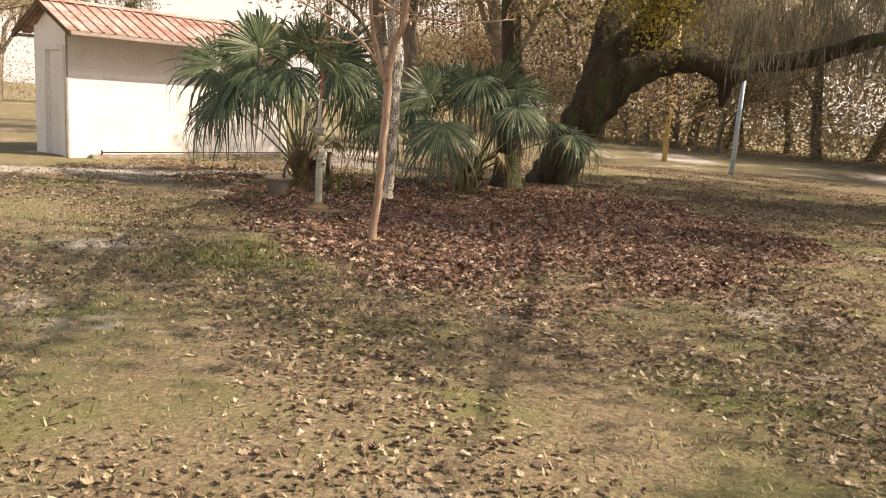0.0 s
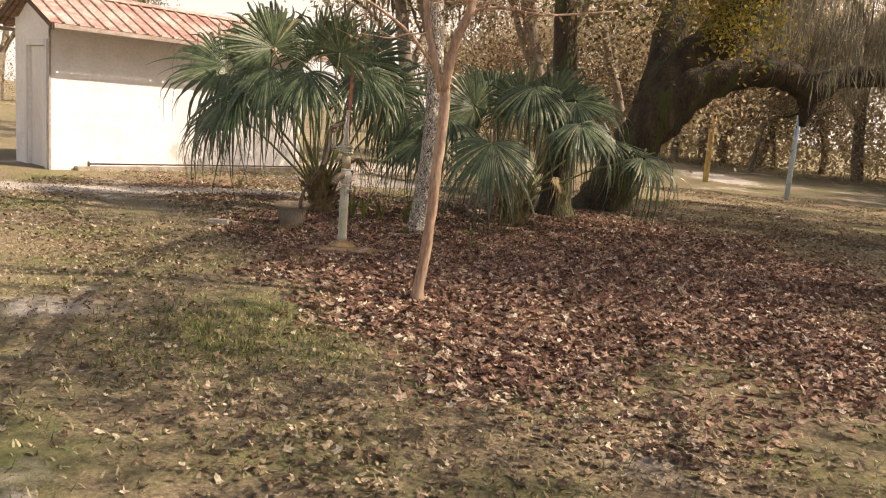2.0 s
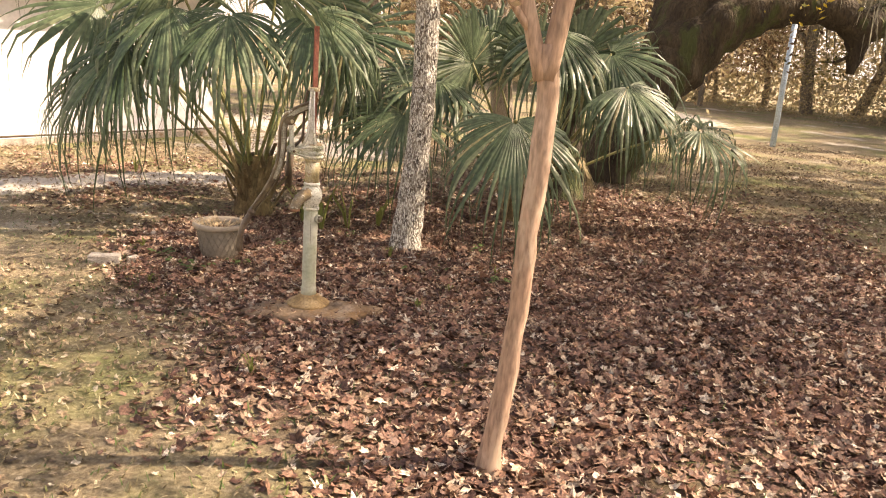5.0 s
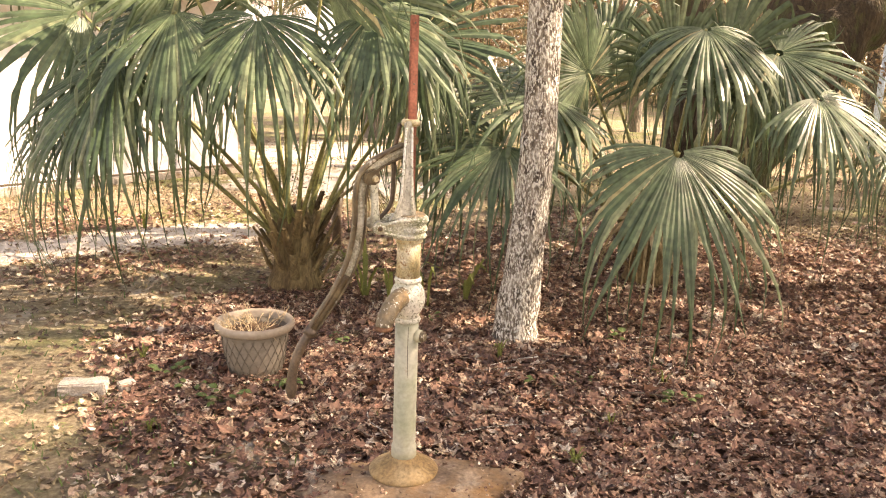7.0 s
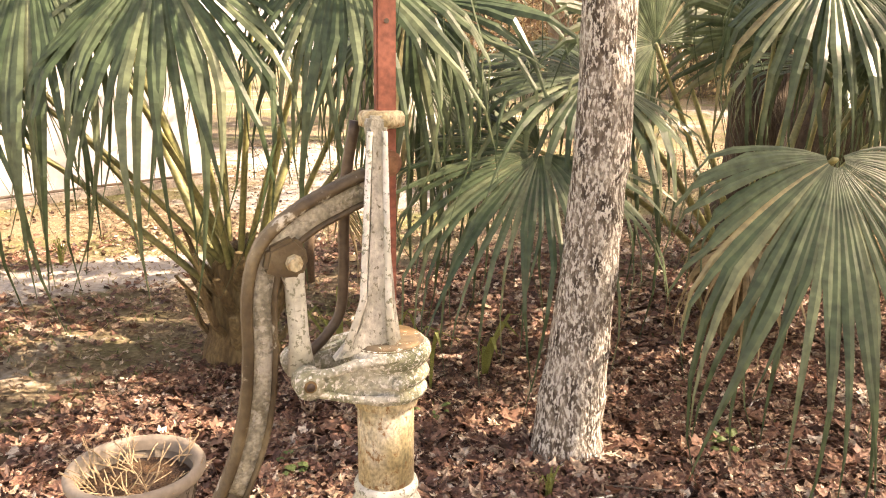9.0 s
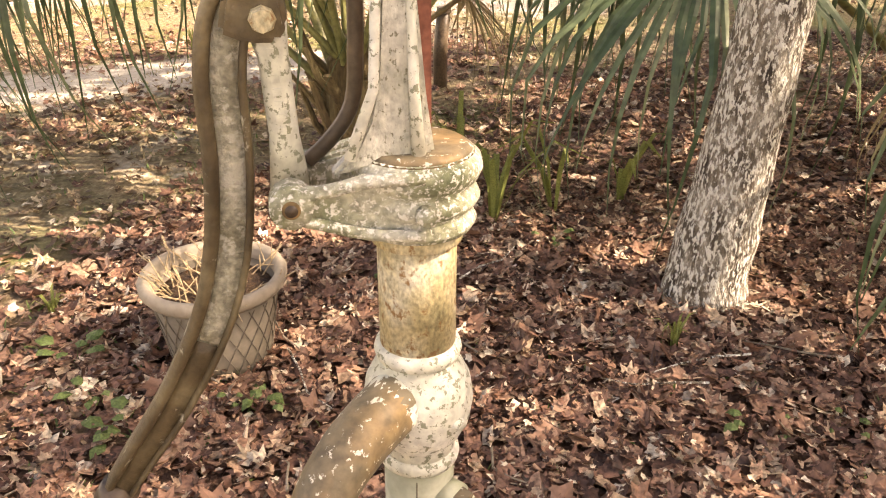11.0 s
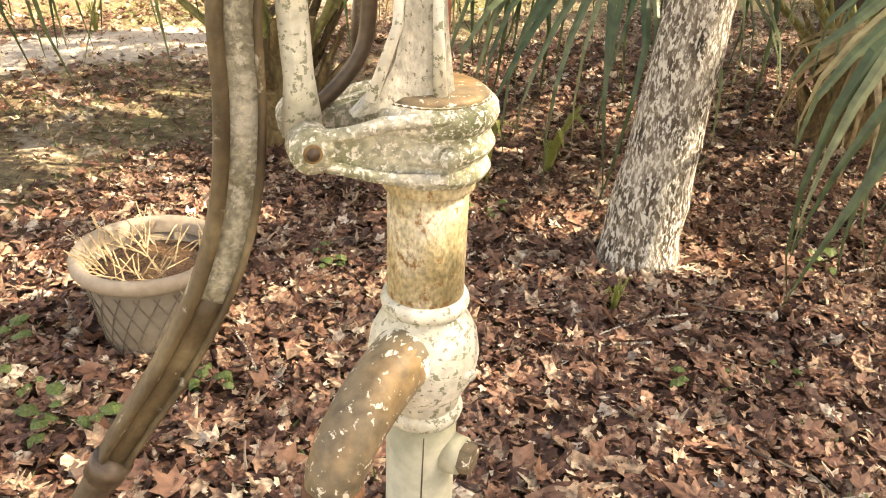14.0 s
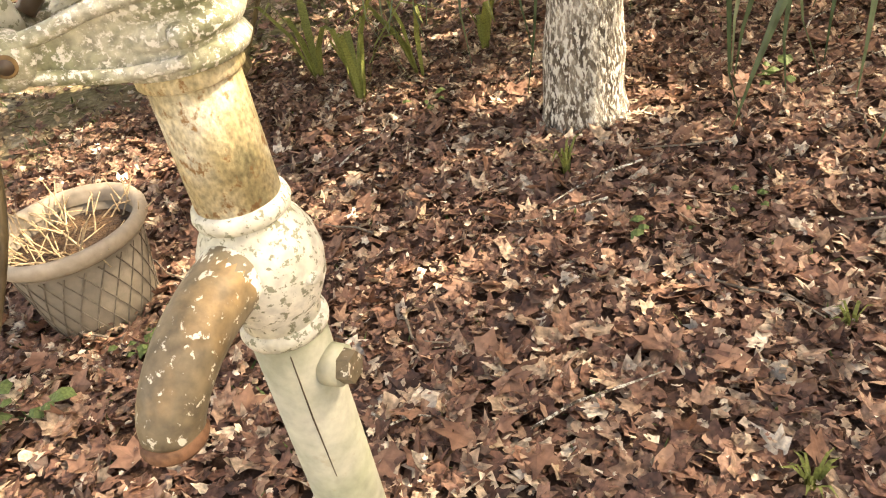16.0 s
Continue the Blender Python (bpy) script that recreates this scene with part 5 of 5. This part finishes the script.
# ---- pot ----
def build_pot():
    r = np.random.default_rng(9)
    pot = thing("plant_pot", pose(-2.33, 10.41, -0.01), "grey-beige round plastic pot with a pale rim and lattice pattern", "plant pot")
    part("body", lathe([(0.118, 0.0), (0.124, 0.006), (0.165, 0.25), (0.158, 0.25), (0.15, 0.2), (0.02, 0.19)], 44), M_POT, pot, "", True)
    part("rim", lathe([(0.163, 0.235), (0.178, 0.238), (0.187, 0.25), (0.188, 0.265), (0.182, 0.276), (0.170, 0.278), (0.158, 0.268), (0.154, 0.24)], 48, False), M_RIM, pot, "pale worn rolled rim", True)
    part("soil", lathe([(0.155, 0.2), (0.15, 0.218), (0.09, 0.23), (0.01, 0.226)], 24), M_SOIL, pot, "", True)
    for s in (-1, 1):
        for k in range(22):
            pts = []
            for i in range(7):
                q = i / 6
                a = 2 * math.pi * k / 22 + s * q * 0.62
                z = 0.035 + 0.185 * q
                rad = 0.1245 + (0.165 - 0.124) * (z / 0.25) + 0.001
                pts.append((rad * math.cos(a), rad * math.sin(a), z))
            part("lattice_bar", tube(pts, [0.0016] * 7, 5), M_LATTICE, pot)
    for k in range(46):
        a, q = r.uniform(0, 6.28), 0.13 * math.sqrt(r.random())
        p = Vector((q * math.cos(a), q * math.sin(a), 0.215))
        d = Vector((math.cos(a) * 0.5 + r.normal(0, 0.5), math.sin(a) * 0.5 + r.normal(0, 0.5), r.uniform(0.4, 1.2))).normalized()
        ln = r.uniform(0.06, 0.15)
        e = p + d * ln
        bits = [tube([p, p + d * ln * 0.5 + Vector(r.normal(0, 0.008, 3)), e], [0.0024, 0.002, 0.0014], 5)]
        f = (d + Vector(r.normal(0, 0.6, 3))).normalized()
        bits.append(tube([p + d * ln * 0.5, p + d * ln * 0.5 + f * ln * 0.5], [0.0018, 0.0011], 4))
        part("dead_stem", join(*bits), M_TWIG, pot)


build_pot()


# ---- small things ----
def build_brick(x, y, rz, size, name, label):
    bm = box(-size[0] / 2, size[0] / 2, -size[1] / 2, size[1] / 2, 0, size[2])
    bmesh.ops.subdivide_edges(bm, edges=bm.edges[:], cuts=3, use_grid_fill=True)
    for v in bm.verts:
        v.co += Vector(noise.noise_vector(v.co * 22)) * 0.006
    bmesh.ops.bevel(bm, geom=[e for e in bm.edges if e.calc_face_angle(0) > 0.9], offset=0.006, segments=2, affect="EDGES")
    ob = part(name, bm, M_BRICK)
    ob.matrix_world = pose(x, y, float(ground_z(x, y)) - 0.006, 0, 0, rz)
    tagged(ob, label, "brick")


build_brick(-3.03, 10.12, 8, (0.2, 0.095, 0.06), "brick", "weathered pale brick lying in the grass")
build_brick(-2.86, 10.16, 40, (0.07, 0.06, 0.045), "brick_fragment", "small broken piece of pale brick")


def pole(name, x, y, r0, h, material, label):
    t = thing(name, pose(x, y, 0), label, "pole")
    part("shaft", tube([(0, 0, -0.1), (0, 0, h * 0.5), (0.02, 0, h)], [r0, r0, r0 * 0.95], 14), material, t, "", True)
    return t


blue = pole("metal_pole", 6.84, 21.5, 0.06, 2.6, M_BLUE, "pale blue painted metal pole in the yard")
part("cap", tube([(0.02, 0, 2.58), (0.02, 0, 2.66)], [0.085, 0.07], 14), M_BLUE, blue, "", True)
yellow = pole("wooden_pole", 5.95, 25.6, 0.08, 5.5, M_YELLOW, "tall sunlit yellow wooden pole")
part("crossbar", box(-0.5, 0.5, -0.14, -0.1, 5.1, 5.2, 0.01), M_YELLOW, yellow)
short = pole("short_post", -2.25, 13.25, 0.04, 0.42, M_GRIP, "short dark post behind the pump")
part("cap", tube([(0.02, 0, 0.41), (0.02, 0, 0.44)], [0.045, 0.04], 12), M_GRIP, short)


def weed(x, y, n, size, seed):
    r = np.random.default_rng(seed)
    ob = thing("weed", pose(x, y, float(ground_z(x, y))), "small green weed with rounded leaves", "weed", "weeds in the leaf litter")
    for k in range(n):
        a, q = r.uniform(0, 6.28), r.uniform(0.01, 0.07)
        c = Vector((q * math.cos(a), q * math.sin(a), r.uniform(0.02, 0.055)))
        d = Vector((math.cos(a), math.sin(a), r.uniform(-0.1, 0.5))).normalized() * size * r.uniform(0.6, 1.2)
        s = d.cross(Vector((0, 0, 1))).normalized() * d.length * 0.38
        verts = [c, c + d * 0.35 + s, c + d * 0.75 + s * 0.8, c + d + Vector((0, 0, -0.01)), c + d * 0.75 - s * 0.8, c + d * 0.35 - s, c + d * 0.5 + Vector((0, 0, 0.008)), Vector((0, 0, -0.005)), Vector((0.002, 0.002, -0.005))]
        part("leaf", (verts, [(0, 5, 6), (5, 4, 6), (4, 3, 6), (3, 2, 6), (2, 1, 6), (1, 0, 6), (0, 7, 8)]), M_GREEN, ob)


for k, (x, y, n, s) in enumerate(((-2.15, 10.2, 12, 0.036), (-2.4, 10.05, 9, 0.06), (-2.55, 10.15, 7, 0.04), (-0.32, 10.2, 10, 0.05), (-0.95, 10.35, 5, 0.035), (-0.75, 10.4, 4, 0.03), (-2.0, 10.85, 6, 0.05),
                                  (-0.4, 11.0, 8, 0.05), (-2.7, 10.3, 8, 0.05), (-1.5, 11.3, 5, 0.04))):
    weed(x, y, n, s, 60 + k)


def tuft(name, x, y, n, height, width, label, category, material, seed):
    """Narrow arching blades out of one point."""
    r = np.random.default_rng(seed)
    ob = thing(name, pose(x, y, float(ground_z(x, y))), label, category)
    for k in range(n):
        a, h = r.uniform(0, 6.28), height * r.uniform(0.6, 1.15)
        d = Vector((math.cos(a), math.sin(a), 0))
        side = Vector((-d.y, d.x, 0)) * width * r.uniform(0.7, 1.2)
        out = h * r.uniform(0.25, 0.8)
        spine = [Vector((0, 0, -0.01)) + d * 0.01, d * out * 0.3 + Vector((0, 0, h * 0.55)), d * out * 0.7 + Vector((0, 0, h * 0.9)), d * out * 1.15 + Vector((0, 0, h * r.uniform(0.6, 0.95)))]
        verts = []
        for q, w in zip(spine, (0.5, 1.0, 0.8, 0.08)):
            verts += [q - side * w, q + Vector((0, 0, -0.15 * width)), q + side * w]
        faces = []
        for i in range(3):
            faces += [(3 * i, 3 * i + 1, 3 * i + 4, 3 * i + 3), (3 * i + 1, 3 * i + 2, 3 * i + 5, 3 * i + 4)]
        part("blade", (verts, faces), material, ob)


for k, (x, y, n, h) in enumerate(((-0.92, 9.61, 16, 0.07), (-1.73, 8.41, 18, 0.11), (-0.7, 9.95, 9, 0.07), (-3.96, 13.62, 20, 0.2), (-2.9, 10.5, 14, 0.08), (-2.62, 9.75, 14, 0.07), (-1.12, 10.7, 10, 0.1), (-0.34, 10.39, 9, 0.09))):
    tuft("grass_tuft", x, y, n, h, 0.004, "small tuft of green grass in the leaf litter", "grass", M_GRASS_GREEN, 200 + k)
for k, (x, y, n, h) in enumerate(((-1.72, 11.45, 9, 0.42), (-1.5, 11.6, 7, 0.34), (-1.9, 11.75, 7, 0.4), (-1.25, 11.75, 7, 0.3))):
    tuft("palm_seedling", x, y, n, h, 0.014, "young palm shoot with a few narrow light green blades", "palm", M_GRASS_GREEN, 230 + k)


def twigs():
    r = np.random.default_rng(77)
    for k in range(26):
        x, y, a = r.uniform(-2.4, 0.2), r.uniform(9.7, 11.4), r.uniform(0, 6.28)
        ln = r.uniform(0.1, 0.3)
        d = Vector((math.cos(a), math.sin(a), 0))
        s = Vector((-d.y, d.x, 0))
        p = [d * ln * q + s * r.normal(0, 0.012) + Vector((0, 0, 0.03 + r.uniform(0, 0.012))) for q in (-0.5, -0.15, 0.2, 0.5)]
        ob = part("twig", tube(p, [0.0035, 0.003, 0.0026, 0.0015], 5), M_LICHEN if k % 2 else M_BARK)
        ob.matrix_world = pose(x, y, float(ground_z(x, y)))
        tagged(ob, "thin dry twig lying on the leaf litter", "twig", "fallen twigs")


twigs()

# single leaves that lie on top of the litter beside the pump
lr = np.random.default_rng(90)
leaf_meshes = []
for k in range(9):
    p = leaf_points(SHAPES[0 if k % 3 else 1], 0.075 + 0.02 * (k % 3), lr.uniform(-0.3, 0.8), k)
    c = len(p) - 1
    leaf_meshes.append((p, [(i, (i + 1) % c, c) for i in range(c)]))
M_TOP_LEAF = mat("top_leaf", [(0.3, (0.17, 0.085, 0.055)), (0.5, (0.27, 0.15, 0.10)), (0.7, (0.42, 0.28, 0.19))], scale=5, rough=0.6, bump=0.2, translucent=0.15)
leaf_data = [mesh_of("leaf", p, f, M_TOP_LEAF) for p, f in leaf_meshes]
for k in range(240):
    x, y = lr.uniform(-2.5, 0.1), lr.uniform(9.6, 11.3)
    if math.hypot(x + 1.0, y - 10.95) < 0.2 or math.hypot(x + 2.33, y - 10.41) < 0.2:
        continue
    ob = part("leaf", leaf_data[k % 9], None, lit)
    s = lr.uniform(0.55, 1.0)
    ob.matrix_basis = pose(x, y, float(ground_z(x, y)) + 0.03, lr.normal(0, 22), lr.normal(0, 22), lr.uniform(0, 360)) @ Matrix.Diagonal((s, s, s, 1))
